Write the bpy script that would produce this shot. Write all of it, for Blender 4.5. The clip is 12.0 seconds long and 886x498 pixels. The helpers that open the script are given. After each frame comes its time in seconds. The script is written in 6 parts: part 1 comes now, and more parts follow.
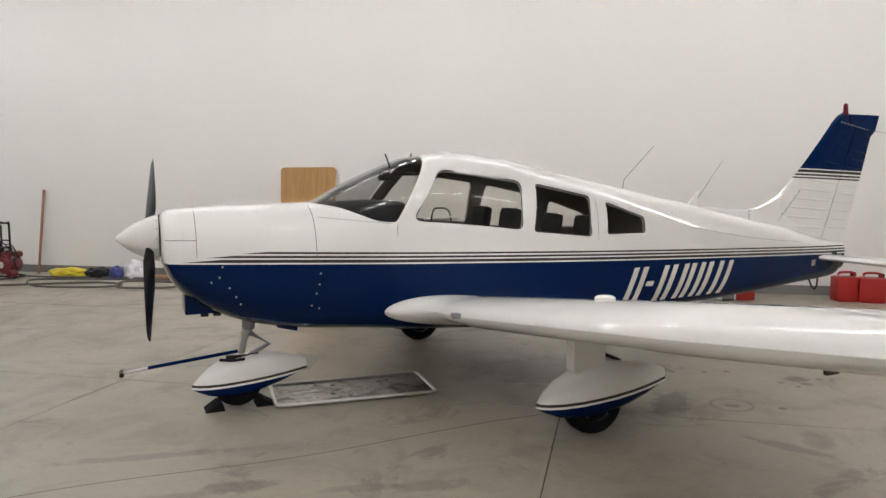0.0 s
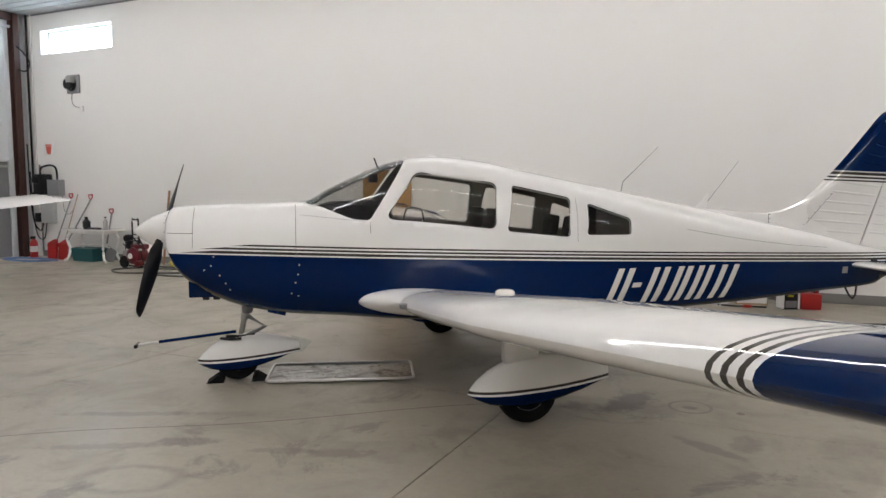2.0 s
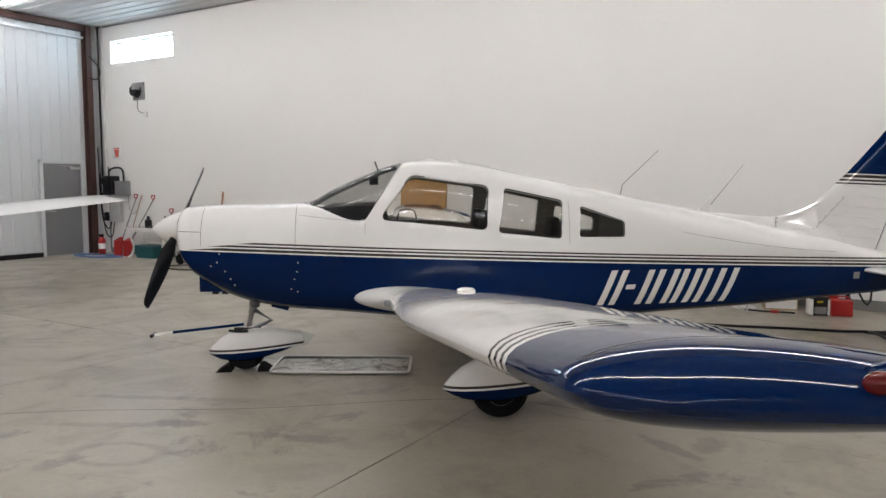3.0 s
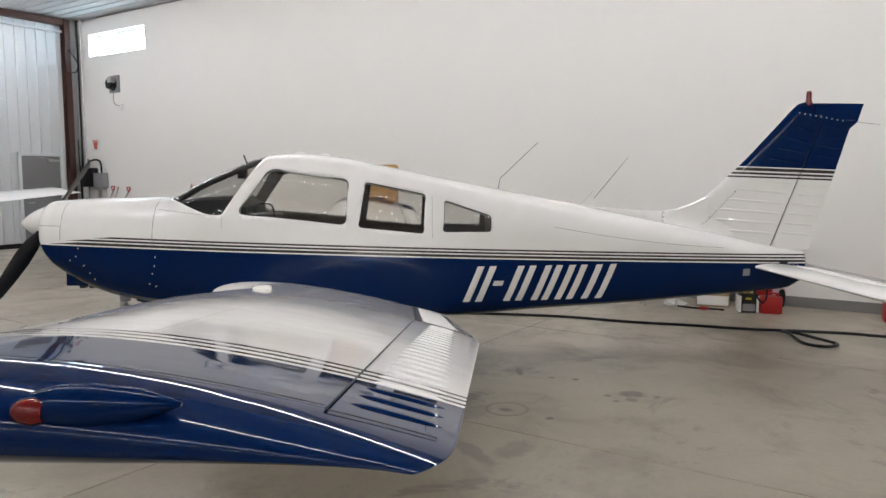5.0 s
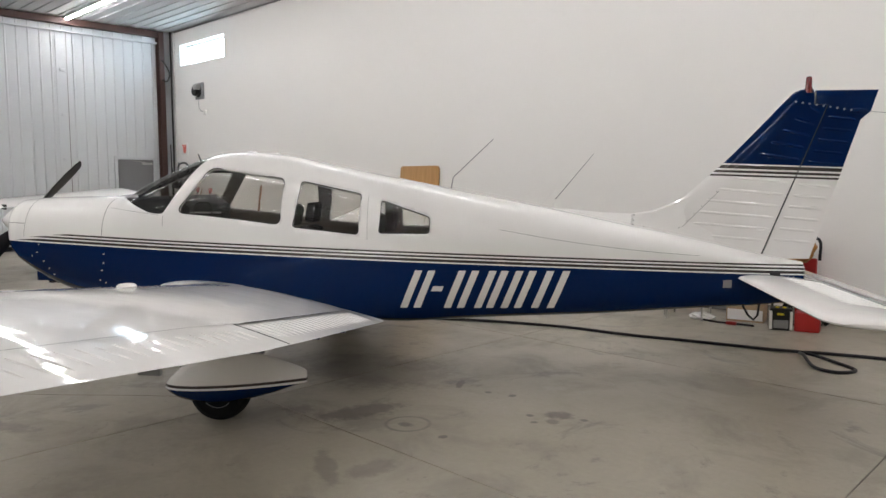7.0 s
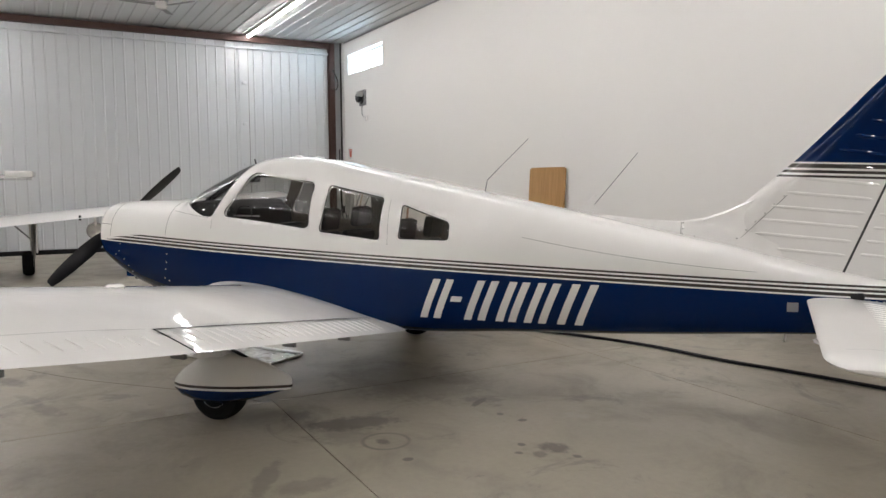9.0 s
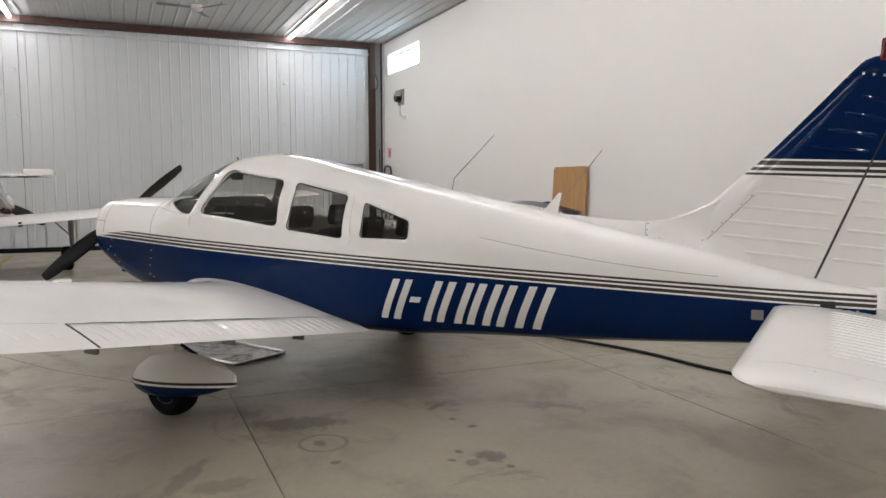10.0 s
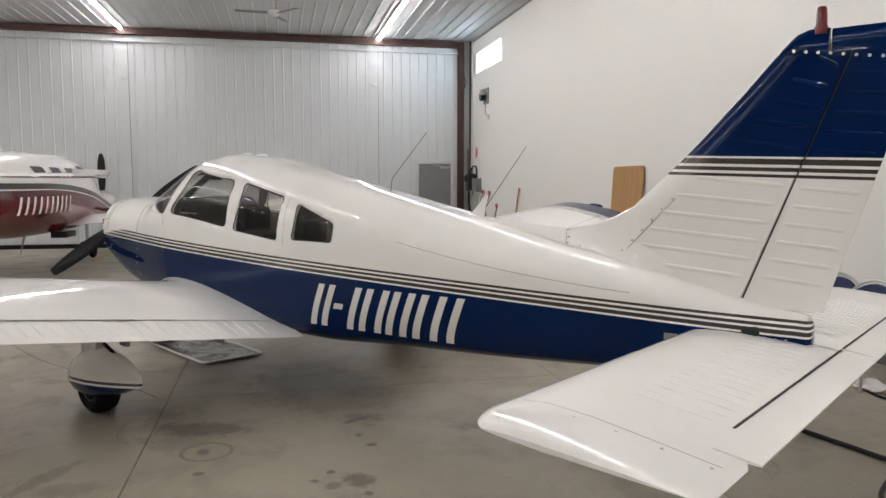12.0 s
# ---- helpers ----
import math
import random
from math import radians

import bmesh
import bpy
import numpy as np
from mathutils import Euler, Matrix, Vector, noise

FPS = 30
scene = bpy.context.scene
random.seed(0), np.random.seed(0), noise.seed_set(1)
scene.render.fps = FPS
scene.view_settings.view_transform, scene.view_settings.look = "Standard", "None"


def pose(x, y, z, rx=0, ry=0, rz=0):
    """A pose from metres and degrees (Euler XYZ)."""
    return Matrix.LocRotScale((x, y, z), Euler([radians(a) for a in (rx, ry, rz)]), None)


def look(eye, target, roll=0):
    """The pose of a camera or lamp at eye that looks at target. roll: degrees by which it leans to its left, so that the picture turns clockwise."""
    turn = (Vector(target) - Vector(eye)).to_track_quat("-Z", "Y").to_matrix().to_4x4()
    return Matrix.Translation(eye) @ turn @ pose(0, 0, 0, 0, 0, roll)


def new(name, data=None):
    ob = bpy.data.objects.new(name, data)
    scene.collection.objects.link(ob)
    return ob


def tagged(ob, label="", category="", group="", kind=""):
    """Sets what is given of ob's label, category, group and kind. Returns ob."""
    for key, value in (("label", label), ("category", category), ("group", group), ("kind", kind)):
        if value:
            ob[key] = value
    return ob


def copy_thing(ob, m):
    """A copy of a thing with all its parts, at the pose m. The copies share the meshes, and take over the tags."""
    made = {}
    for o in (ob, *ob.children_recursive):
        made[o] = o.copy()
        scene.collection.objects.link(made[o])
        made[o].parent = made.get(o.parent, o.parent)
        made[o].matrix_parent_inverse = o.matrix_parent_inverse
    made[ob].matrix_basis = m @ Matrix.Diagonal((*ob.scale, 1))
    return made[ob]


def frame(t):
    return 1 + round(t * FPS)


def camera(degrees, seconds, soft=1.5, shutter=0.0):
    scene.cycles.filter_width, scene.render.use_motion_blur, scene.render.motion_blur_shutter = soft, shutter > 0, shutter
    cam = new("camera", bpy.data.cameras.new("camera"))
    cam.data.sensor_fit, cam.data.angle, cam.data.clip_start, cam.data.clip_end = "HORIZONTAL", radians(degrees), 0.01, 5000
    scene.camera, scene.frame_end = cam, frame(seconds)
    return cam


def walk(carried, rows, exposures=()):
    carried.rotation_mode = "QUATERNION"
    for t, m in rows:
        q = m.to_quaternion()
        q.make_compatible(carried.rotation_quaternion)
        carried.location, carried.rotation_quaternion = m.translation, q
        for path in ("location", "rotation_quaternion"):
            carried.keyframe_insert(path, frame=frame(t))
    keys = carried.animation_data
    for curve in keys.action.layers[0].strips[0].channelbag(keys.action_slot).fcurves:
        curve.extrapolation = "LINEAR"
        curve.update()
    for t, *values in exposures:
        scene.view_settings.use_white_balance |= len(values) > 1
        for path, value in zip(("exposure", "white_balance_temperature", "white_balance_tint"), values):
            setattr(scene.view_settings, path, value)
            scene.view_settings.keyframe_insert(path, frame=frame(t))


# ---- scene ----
cam = camera(62.6, 12.0)
PATH = [
    (0, (0.162, 0.165, 1.562), (-0.299, 2.102, 1.377), -0.2),
    (0.5, (0.482, 0.149, 1.575), (-0.088, 2.058, 1.389), -0.1),
    (1, (0.869, 0.118, 1.583), (0.174, 1.984, 1.397), -0.1),
    (1.5, (1.216, 0.149, 1.574), (0.421, 1.975, 1.39), -0.1),
    (2, (1.558, 0.237, 1.55), (0.699, 2.034, 1.374), -0.1),
    (2.5, (1.883, 0.279, 1.58), (0.949, 2.038, 1.396), -0.0),
    (2.7, (2.019, 0.292, 1.553), (1.029, 2.022, 1.383), -0.0),
    (4.3, (2.965, 0.839, 1.601), (1.876, 2.505, 1.406), -0.1),
    (4.5, (3.07, 0.919, 1.584), (1.985, 2.588, 1.39), -0.1),
    (5, (3.32, 1.186, 1.583), (2.209, 2.837, 1.386), -0.0),
    (5.5, (3.588, 1.448, 1.568), (2.429, 3.066, 1.371), -0.0),
    (6, (3.844, 1.712, 1.565), (2.601, 3.267, 1.375), 0.0),
    (6.5, (4.059, 2.048, 1.567), (2.714, 3.515, 1.377), -0.0),
    (7, (4.299, 2.39, 1.545), (2.905, 3.812, 1.358), 0.0),
    (7.2, (4.39, 2.533, 1.53), (2.978, 3.938, 1.349), 0.3),
    (8.8, (4.839, 3.555, 1.566), (3.166, 4.634, 1.378), -0.3),
    (9, (4.886, 3.688, 1.557), (3.146, 4.656, 1.375), -0.3),
    (9.5, (4.996, 4.072, 1.535), (3.181, 4.891, 1.354), -0.2),
    (10, (5.106, 4.419, 1.535), (3.283, 5.224, 1.355), -0.1),
    (10.5, (5.186, 4.771, 1.554), (3.362, 5.57, 1.373), -0.0),
    (11, (5.202, 5.153, 1.542), (3.369, 5.933, 1.359), 0.1),
    (11.5, (5.214, 5.506, 1.535), (3.36, 6.236, 1.355), 0.0),
    (12, (5.24, 5.896, 1.537), (3.297, 6.334, 1.358), 0.0),
]
walk(cam, [(t, look(eye, target, roll)) for t, eye, target, roll in PATH], [(0.0, 0.10, 6500, 10), (0.6, 0.02, 6500, 10), (2.0, 0.0, 6450, 10), (4.5, 0.06, 6330, 10), (7.0, -0.03, 6430, 10), (9.5, 0.0, 6520, 10), (12.0, 0.0, 6550, 10)])

# ---- world and lamps ----
world = bpy.data.worlds.new("sky")
scene.world = world
world.use_nodes = True
_nt = world.node_tree
_sky = _nt.nodes.new("ShaderNodeTexSky")
_sky.sky_type = "NISHITA"
_sky.sun_disc = False
_sky.sun_elevation, _sky.sun_rotation = radians(35), radians(200)
_nt.links.new(_sky.outputs[0], _nt.nodes["Background"].inputs[0])
_nt.nodes["Background"].inputs[1].default_value = 0.12

LAMP_WATTS, LAMP_COLOUR = 55.5, (1.0, 0.97, 0.972)
FLOOR = 0.0


# ---- helpers for building ----
def part(name, bm, material, parent=None, label="", smooth=True):
    me = bpy.data.meshes.new(name)
    bm.normal_update()
    bm.to_mesh(me)
    bm.free()
    for m in (material if isinstance(material, (list, tuple)) else [material]):
        me.materials.append(m)
    if smooth:
        me.polygons.foreach_set("use_smooth", [True] * len(me.polygons))
        me.set_sharp_from_angle(angle=radians(38))
    ob = new(name, me)
    ob.parent = parent
    if label:
        ob["label"] = label
    return ob


def thing(name, place, label, category, group="", kind=""):
    ob = new(name)
    ob.empty_display_size = 0.1
    ob.matrix_world = place
    return tagged(ob, label, category, group, kind)


def box(bm, x0, x1, y0, y1, z0, z1, bevel=0.0, m=None):
    g = bmesh.ops.create_cube(bm, size=1)["verts"]
    for v in g:
        v.co = Vector(((x0 + x1) / 2 + v.co.x * (x1 - x0), (y0 + y1) / 2 + v.co.y * (y1 - y0), (z0 + z1) / 2 + v.co.z * (z1 - z0)))
    if bevel:
        es = {e for v in g for e in v.link_edges}
        g = bmesh.ops.bevel(bm, geom=list(es), offset=bevel, segments=2, affect="EDGES", profile=0.6)["verts"]
    if m is not None:
        bmesh.ops.transform(bm, matrix=m, verts=list({v for v in g}))
    return bm


def boxed(x0, x1, y0, y1, z0, z1, bevel=0.0, m=None):
    return box(bmesh.new(), x0, x1, y0, y1, z0, z1, bevel, m)


def ring_loft(bm, rings, close=True, caps=True, slot=0):
    rows = [[bm.verts.new(p) for p in r] for r in rings]
    n = len(rows[0])
    for a, b in zip(rows, rows[1:]):
        for i in range(n if close else n - 1):
            j = (i + 1) % n
            f = bm.faces.new((a[i], a[j], b[j], b[i]))
            f.material_index = slot
    if caps and close:
        for r in (rows[0][::-1], rows[-1]):
            try:
                bm.faces.new(r).material_index = slot
            except ValueError:
                pass
    return rows


def tube(bm, pts, r, sides=8, caps=True):
    pts = [Vector(p) for p in pts]
    rr = r if isinstance(r, (list, tuple)) else [r] * len(pts)
    rings = []
    up = Vector((0, 0, 1))
    for i, p in enumerate(pts):
        d = (pts[min(i + 1, len(pts) - 1)] - pts[max(i - 1, 0)]).normalized()
        s = d.cross(up)
        if s.length < 0.05:
            s = d.cross(Vector((1, 0, 0)))
        s.normalize()
        q = s.cross(d).normalized()
        rings.append([p + rr[i] * (math.cos(2 * math.pi * k / sides) * s + math.sin(2 * math.pi * k / sides) * q) for k in range(sides)])
    ring_loft(bm, rings, caps=caps)
    return bm


def loop_tube(bm, pts, r, sides=6):
    pts = [Vector(p) for p in pts]
    n = len(pts)
    mid = sum(pts, Vector()) / n
    rings = []
    for i, p in enumerate(pts):
        d = (pts[(i + 1) % n] - pts[i - 1]).normalized()
        s = (p - mid)
        s = (s - d * s.dot(d)).normalized()
        q = s.cross(d).normalized()
        rings.append([p + r * (math.cos(2 * math.pi * k / sides) * s + math.sin(2 * math.pi * k / sides) * q) for k in range(sides)])
    rings.append(rings[0])
    ring_loft(bm, rings, caps=False)
    bmesh.ops.remove_doubles(bm, verts=bm.verts, dist=1e-5)
    return bm


def curve_pts(pts, n=8):
    """Points of a smooth curve through pts."""
    P = [Vector(p) for p in pts]
    P = [2 * P[0] - P[1]] + P + [2 * P[-1] - P[-2]]
    out = []
    for i in range(1, len(P) - 2):
        for k in range(n):
            t = k / n
            a, b, c, d = P[i - 1:i + 3]
            out.append(0.5 * ((2 * b) + (c - a) * t + (2 * a - 5 * b + 4 * c - d) * t * t + (3 * b - a - 3 * c + d) * t ** 3))
    return out + [P[-2]]


def lathe(bm, prof, axis="z", sides=24, at=(0, 0, 0), a0=0.0):
    """prof: (radius, height) rows turned round an axis."""
    rings = []
    for r, h in prof:
        ring = []
        for k in range(sides):
            c, s = r * math.cos(2 * math.pi * k / sides + a0), r * math.sin(2 * math.pi * k / sides + a0)
            ring.append(Vector({"z": (c, s, h), "x": (h, c, s), "y": (s, h, c)}[axis]) + Vector(at))
        rings.append(ring)
    ring_loft(bm, rings)
    return bm


# ---- materials ----
def mat(name, colour, rough=0.5, metal=0.0, spec=0.5, coat=0.0):
    m = bpy.data.materials.new(name)
    m.use_nodes = True
    b = m.node_tree.nodes["Principled BSDF"]
    b.inputs["Base Color"].default_value = (*colour, 1)
    b.inputs["Roughness"].default_value = rough
    b.inputs["Metallic"].default_value = metal
    b.inputs["Specular IOR Level"].default_value = spec
    b.inputs["Coat Weight"].default_value = coat
    b.inputs["Coat Roughness"].default_value = 0.04
    return m


class Nodes:
    """Small helper to write node graphs as expressions."""

    def __init__(self, m):
        self.m, self.t = m, m.node_tree
        self.b = self.t.nodes["Principled BSDF"]

    def add(self, kind, **kw):
        n = self.t.nodes.new(kind)
        for k, v in kw.items():
            if k == "operation":
                n.operation = v
            elif k == "data_type":
                n.data_type = v
            elif k == "blend_type":
                n.blend_type = v
        return n

    def put(self, value, socket):
        if hasattr(value, "is_output"):
            self.t.links.new(value, socket)
        else:
            socket.default_value = value

    def math(self, op, a, b=0.0, c=0.0, clamp=False):
        n = self.add("ShaderNodeMath", operation=op)
        n.use_clamp = clamp
        for v, s in zip((a, b, c), n.inputs):
            self.put(v, s)
        return n.outputs[0]

    def xyz(self, kind="Object"):
        tc = self.add("ShaderNodeTexCoord")
        s = self.add("ShaderNodeSeparateXYZ")
        self.t.links.new(tc.outputs[kind], s.inputs[0])
        return tc.outputs[kind], s.outputs[0], s.outputs[1], s.outputs[2]

    def noise(self, vec, scale, detail=3.0, rough=0.5, dist=0.0):
        n = self.add("ShaderNodeTexNoise")
        self.t.links.new(vec, n.inputs["Vector"])
        n.inputs["Scale"].default_value, n.inputs["Detail"].default_value = scale, detail
        n.inputs["Roughness"].default_value, n.inputs["Distortion"].default_value = rough, dist
        return n.outputs["Fac"]

    def ramp(self, x, a, b, lo=0.0, hi=1.0):
        n = self.add("ShaderNodeMapRange")
        n.clamp = True
        for v, s in zip((x, a, b, lo, hi), n.inputs):
            self.put(v, s)
        return n.outputs[0]

    def mix(self, f, a, b, blend="MIX"):
        n = self.add("ShaderNodeMix", data_type="RGBA", blend_type=blend)
        self.put(f, n.inputs[0])
        for v, s in ((a, n.inputs[6]), (b, n.inputs[7])):
            self.put((*v, 1) if isinstance(v, tuple) and len(v) == 3 else v, s)
        return n.outputs[2]

    def between(self, x, a, b):
        return self.math("MULTIPLY", self.math("GREATER_THAN", x, a), self.math("LESS_THAN", x, b))

    def bump(self, h, strength=0.2, dist=0.01):
        n = self.add("ShaderNodeBump")
        n.inputs["Strength"].default_value, n.inputs["Distance"].default_value = strength, dist
        self.t.links.new(h, n.inputs["Height"])
        self.t.links.new(n.outputs[0], self.b.inputs["Normal"])

    def colour(self, v):
        self.put(v, self.b.inputs["Base Color"])

    def rough(self, v):
        self.put(v, self.b.inputs["Roughness"])


WHITE, BLUE, STRIPE = (0.86, 0.845, 0.82), (0.001, 0.0125, 0.064), (0.055, 0.048, 0.042)


def paint(name, kind):
    m = mat(name, WHITE, 0.05, 0, 0.5, 0.0)
    n = Nodes(m)
    vec, x, y, z = n.xyz()
    dirt = n.noise(vec, 2.2, 4)
    white = n.mix(n.ramp(dirt, 0.35, 0.75, 0, 0.22), WHITE, (0.72, 0.70, 0.66))
    col, blue = white, 0.0
    if kind == "fuselage":
        line = n.math("MULTIPLY_ADD", x, -0.0335, 1.031)
        h = n.math("SUBTRACT", z, line)  # height above the blue
        for a, b, start in ((0.010, 0.030, 0.38), (0.040, 0.055, 0.52), (0.066, 0.079, 0.74)):
            s = n.math("MULTIPLY_ADD", n.math("SUBTRACT", h, a), 12.0, start)
            on = n.math("MULTIPLY", n.between(h, a, b), n.math("GREATER_THAN", x, s))
            col = n.mix(on, col, STRIPE)
        blue = n.math("LESS_THAN", h, 0.0)
    elif kind == "pant":
        h = n.math("MULTIPLY_ADD", x, -0.07, z)
        col = n.mix(n.between(h, 0.004, 0.021), col, STRIPE)
        blue = n.math("LESS_THAN", h, -0.010)
    elif kind == "wing":
        v = n.math("ABSOLUTE", y)
        for a in (4.520, 4.572, 4.624):
            col = n.mix(n.between(v, a, a + 0.022), col, STRIPE)
        blue = n.math("GREATER_THAN", v, 4.672)
    elif kind == "fin":
        h = n.math("MULTIPLY_ADD", x, 0.035, z)
        for a, b in ((1.752, 1.766), (1.779, 1.797), (1.810, 1.836)):
            col = n.mix(n.between(h, a, b), col, STRIPE)
        blue = n.math("GREATER_THAN", h, 1.846)
    if kind != "plain":
        col = n.mix(blue, col, BLUE)
        n.put(n.ramp(blue, 0.0, 1.0, 0.34 if kind == "wing" else 0.5, 0.28 if kind == "wing" else 0.16), n.b.inputs["Specular IOR Level"])
    n.colour(col)
    n.rough(n.ramp(n.noise(vec, 6.0, 3), 0.3, 0.8, *((0.03, 0.07) if kind == "wing" else (0.02, 0.05))))
    n.bump(n.noise(vec, 5.0 if kind == "wing" else 2.3, 2), 0.07 if kind == "wing" else 0.035, 0.02)
    return m


M_FUS, M_PANT, M_WING, M_FIN = (paint("paint_" + k, k) for k in ("fuselage", "pant", "wing", "fin"))
M_WHITE = paint("paint_white", "plain")
M_BLUE = mat("blue_paint", BLUE, 0.08, 0, 0.16)
M_BLACK = mat("black_paint", (0.006, 0.006, 0.007), 0.38, 0, 0.3)
M_RUBBER = mat("tyre_rubber", (0.007, 0.007, 0.007), 0.8, 0, 0.12)
M_STEEL = mat("steel", (0.45, 0.44, 0.42), 0.32, 1.0)
M_ALU = mat("aluminium", (0.66, 0.65, 0.63), 0.3, 1.0)
M_SEAM = mat("panel_gap", (0.16, 0.15, 0.14), 0.7)
M_HINGE = mat("hinge_gap_shade", (0.06, 0.06, 0.062), 0.8)
M_DARK = mat("dark_gap", (0.015, 0.015, 0.016), 0.8)
M_RED = mat("red_lens", (0.12, 0.002, 0.003), 0.18, 0, 0.4, 0.2)
M_REDPL = mat("red_plastic", (0.36, 0.010, 0.009), 0.45)
M_LINING = mat("cabin_lining", (0.12, 0.105, 0.088), 0.9)
M_SEAT = mat("seat_cloth", (0.022, 0.020, 0.019), 0.95, 0, 0.2)
M_SEATB = mat("seat_tan", (0.22, 0.12, 0.06), 0.8)
M_GREY = mat("grey_paint", (0.22, 0.22, 0.225), 0.5)
M_LETTER = mat("white_lettering", (0.74, 0.73, 0.70), 0.3, 0, 0.5, 0.4)


def glass(name, tint):
    m = bpy.data.materials.new(name)
    m.use_nodes = True
    t = m.node_tree
    t.nodes.remove(t.nodes["Principled BSDF"])
    tr, gl, mx, lw, pw, ad = (t.nodes.new("ShaderNode" + k) for k in ("BsdfTransparent", "BsdfGlossy", "MixShader", "LayerWeight", "Math", "Math"))
    tr.inputs[0].default_value = (*tint, 1)
    gl.inputs["Roughness"].default_value = 0.02
    lw.inputs[0].default_value = 0.5
    pw.operation, ad.operation = "POWER", "MULTIPLY_ADD"
    pw.inputs[1].default_value = 5.0
    ad.inputs[1].default_value, ad.inputs[2].default_value = 0.9, 0.045
    t.links.new(lw.outputs["Facing"], pw.inputs[0])
    t.links.new(pw.outputs[0], ad.inputs[0])
    t.links.new(ad.outputs[0], mx.inputs[0])
    t.links.new(tr.outputs[0], mx.inputs[1])
    t.links.new(gl.outputs[0], mx.inputs[2])
    t.links.new(mx.outputs[0], t.nodes["Material Output"].inputs[0])
    return m


M_GLASS = glass("cabin_glass", (0.83, 0.82, 0.79))
M_SCREEN = glass("windshield_glass", (0.66, 0.66, 0.65))
M_PANE = glass("window_glass", (0.92, 0.95, 0.96))


def concrete():
    m = mat("concrete", (0.36, 0.33, 0.28), 0.4)
    n = Nodes(m)
    vec, x, y, z = n.xyz()
    big, mid, fine = n.noise(vec, 0.35, 4, 0.6), n.noise(vec, 1.6, 5, 0.65, 0.6), n.noise(vec, 22, 4, 0.6)
    c = n.mix(n.ramp(big, 0.35, 0.65), (0.315, 0.282, 0.215), (0.405, 0.366, 0.294))
    c = n.mix(n.ramp(mid, 0.50, 0.68, 0, 0.6), c, (0.225, 0.203, 0.165))
    c = n.mix(n.ramp(n.noise(vec, 0.8, 7, 0.72, 1.8), 0.575, 0.64, 0, 0.7), c, (0.17, 0.155, 0.13))
    c = n.mix(n.ramp(n.noise(vec, 3.3, 6, 0.75, 0.8), 0.62, 0.70, 0, 0.7), c, (0.16, 0.145, 0.125))
    c = n.mix(n.ramp(n.noise(vec, 2.1, 3, 0.5), 0.66, 0.72, 0, 0.35), c, (0.40, 0.38, 0.34))
    c = n.mix(n.ramp(fine, 0.3, 0.7, 0, 0.25), c, (0.225, 0.21, 0.175))
    # old spills: a pot's ring, smears and drops; last patch darkens below the belly
    warp = n.noise(vec, 5.5, 4, 0.6)
    ragged = n.noise(vec, 9.0, 5, 0.7)

    def away(cx, cy, sx, sy, turn=0.0):
        ca, sa = math.cos(radians(turn)), math.sin(radians(turn))
        dx, dy = n.math("SUBTRACT", x, cx), n.math("SUBTRACT", y, cy)
        p = n.math("DIVIDE", n.math("ADD", n.math("MULTIPLY", dx, ca), n.math("MULTIPLY", dy, sa)), sx)
        q = n.math("DIVIDE", n.math("SUBTRACT", n.math("MULTIPLY", dy, ca), n.math("MULTIPLY", dx, sa)), sy)
        return n.math("SQRT", n.math("ADD", n.math("MULTIPLY", p, p), n.math("MULTIPLY", q, q)))

    r = away(0.97, 5.465, 0.14, 0.14)
    band = n.ramp(n.math("ABSOLUTE", n.math("SUBTRACT", r, 1.0)), 0.02, 0.13, 0.75, 0.0)
    c = n.mix(n.math("MULTIPLY", band, n.ramp(warp, 0.3, 0.6, 0.35, 1.0)), c, (0.10, 0.09, 0.078))
    r = away(-1.555, 2.893, 0.27, 0.17, 25)
    band = n.ramp(n.math("ABSOLUTE", n.math("SUBTRACT", n.math("ADD", r, n.math("MULTIPLY", n.math("SUBTRACT", warp, 0.5), 0.4)), 1.0)), 0.03, 0.24, 0.40, 0.0)
    c = n.mix(n.math("MULTIPLY", band, n.ramp(ragged, 0.3, 0.6, 0.4, 1.0)), c, (0.10, 0.09, 0.078))
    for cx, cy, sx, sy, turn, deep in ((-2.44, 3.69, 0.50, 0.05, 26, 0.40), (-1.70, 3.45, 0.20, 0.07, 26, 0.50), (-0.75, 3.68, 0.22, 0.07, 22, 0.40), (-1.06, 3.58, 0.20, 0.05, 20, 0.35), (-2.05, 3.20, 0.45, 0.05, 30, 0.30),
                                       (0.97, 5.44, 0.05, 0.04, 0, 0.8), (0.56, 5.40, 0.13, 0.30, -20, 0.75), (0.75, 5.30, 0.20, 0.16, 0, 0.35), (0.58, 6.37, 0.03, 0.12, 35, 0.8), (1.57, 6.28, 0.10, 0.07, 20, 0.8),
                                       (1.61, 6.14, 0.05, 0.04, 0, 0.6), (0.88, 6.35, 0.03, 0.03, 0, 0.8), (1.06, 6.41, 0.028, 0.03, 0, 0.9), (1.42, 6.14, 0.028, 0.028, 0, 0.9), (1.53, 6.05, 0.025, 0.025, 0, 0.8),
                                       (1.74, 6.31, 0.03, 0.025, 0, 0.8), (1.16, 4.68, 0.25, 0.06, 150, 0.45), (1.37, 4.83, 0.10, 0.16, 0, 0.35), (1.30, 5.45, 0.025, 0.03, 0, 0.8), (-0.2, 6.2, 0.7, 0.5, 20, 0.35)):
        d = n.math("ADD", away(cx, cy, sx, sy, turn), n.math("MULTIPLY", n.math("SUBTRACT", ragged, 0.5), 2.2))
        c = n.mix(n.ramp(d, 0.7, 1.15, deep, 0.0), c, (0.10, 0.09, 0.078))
    n.colour(c)
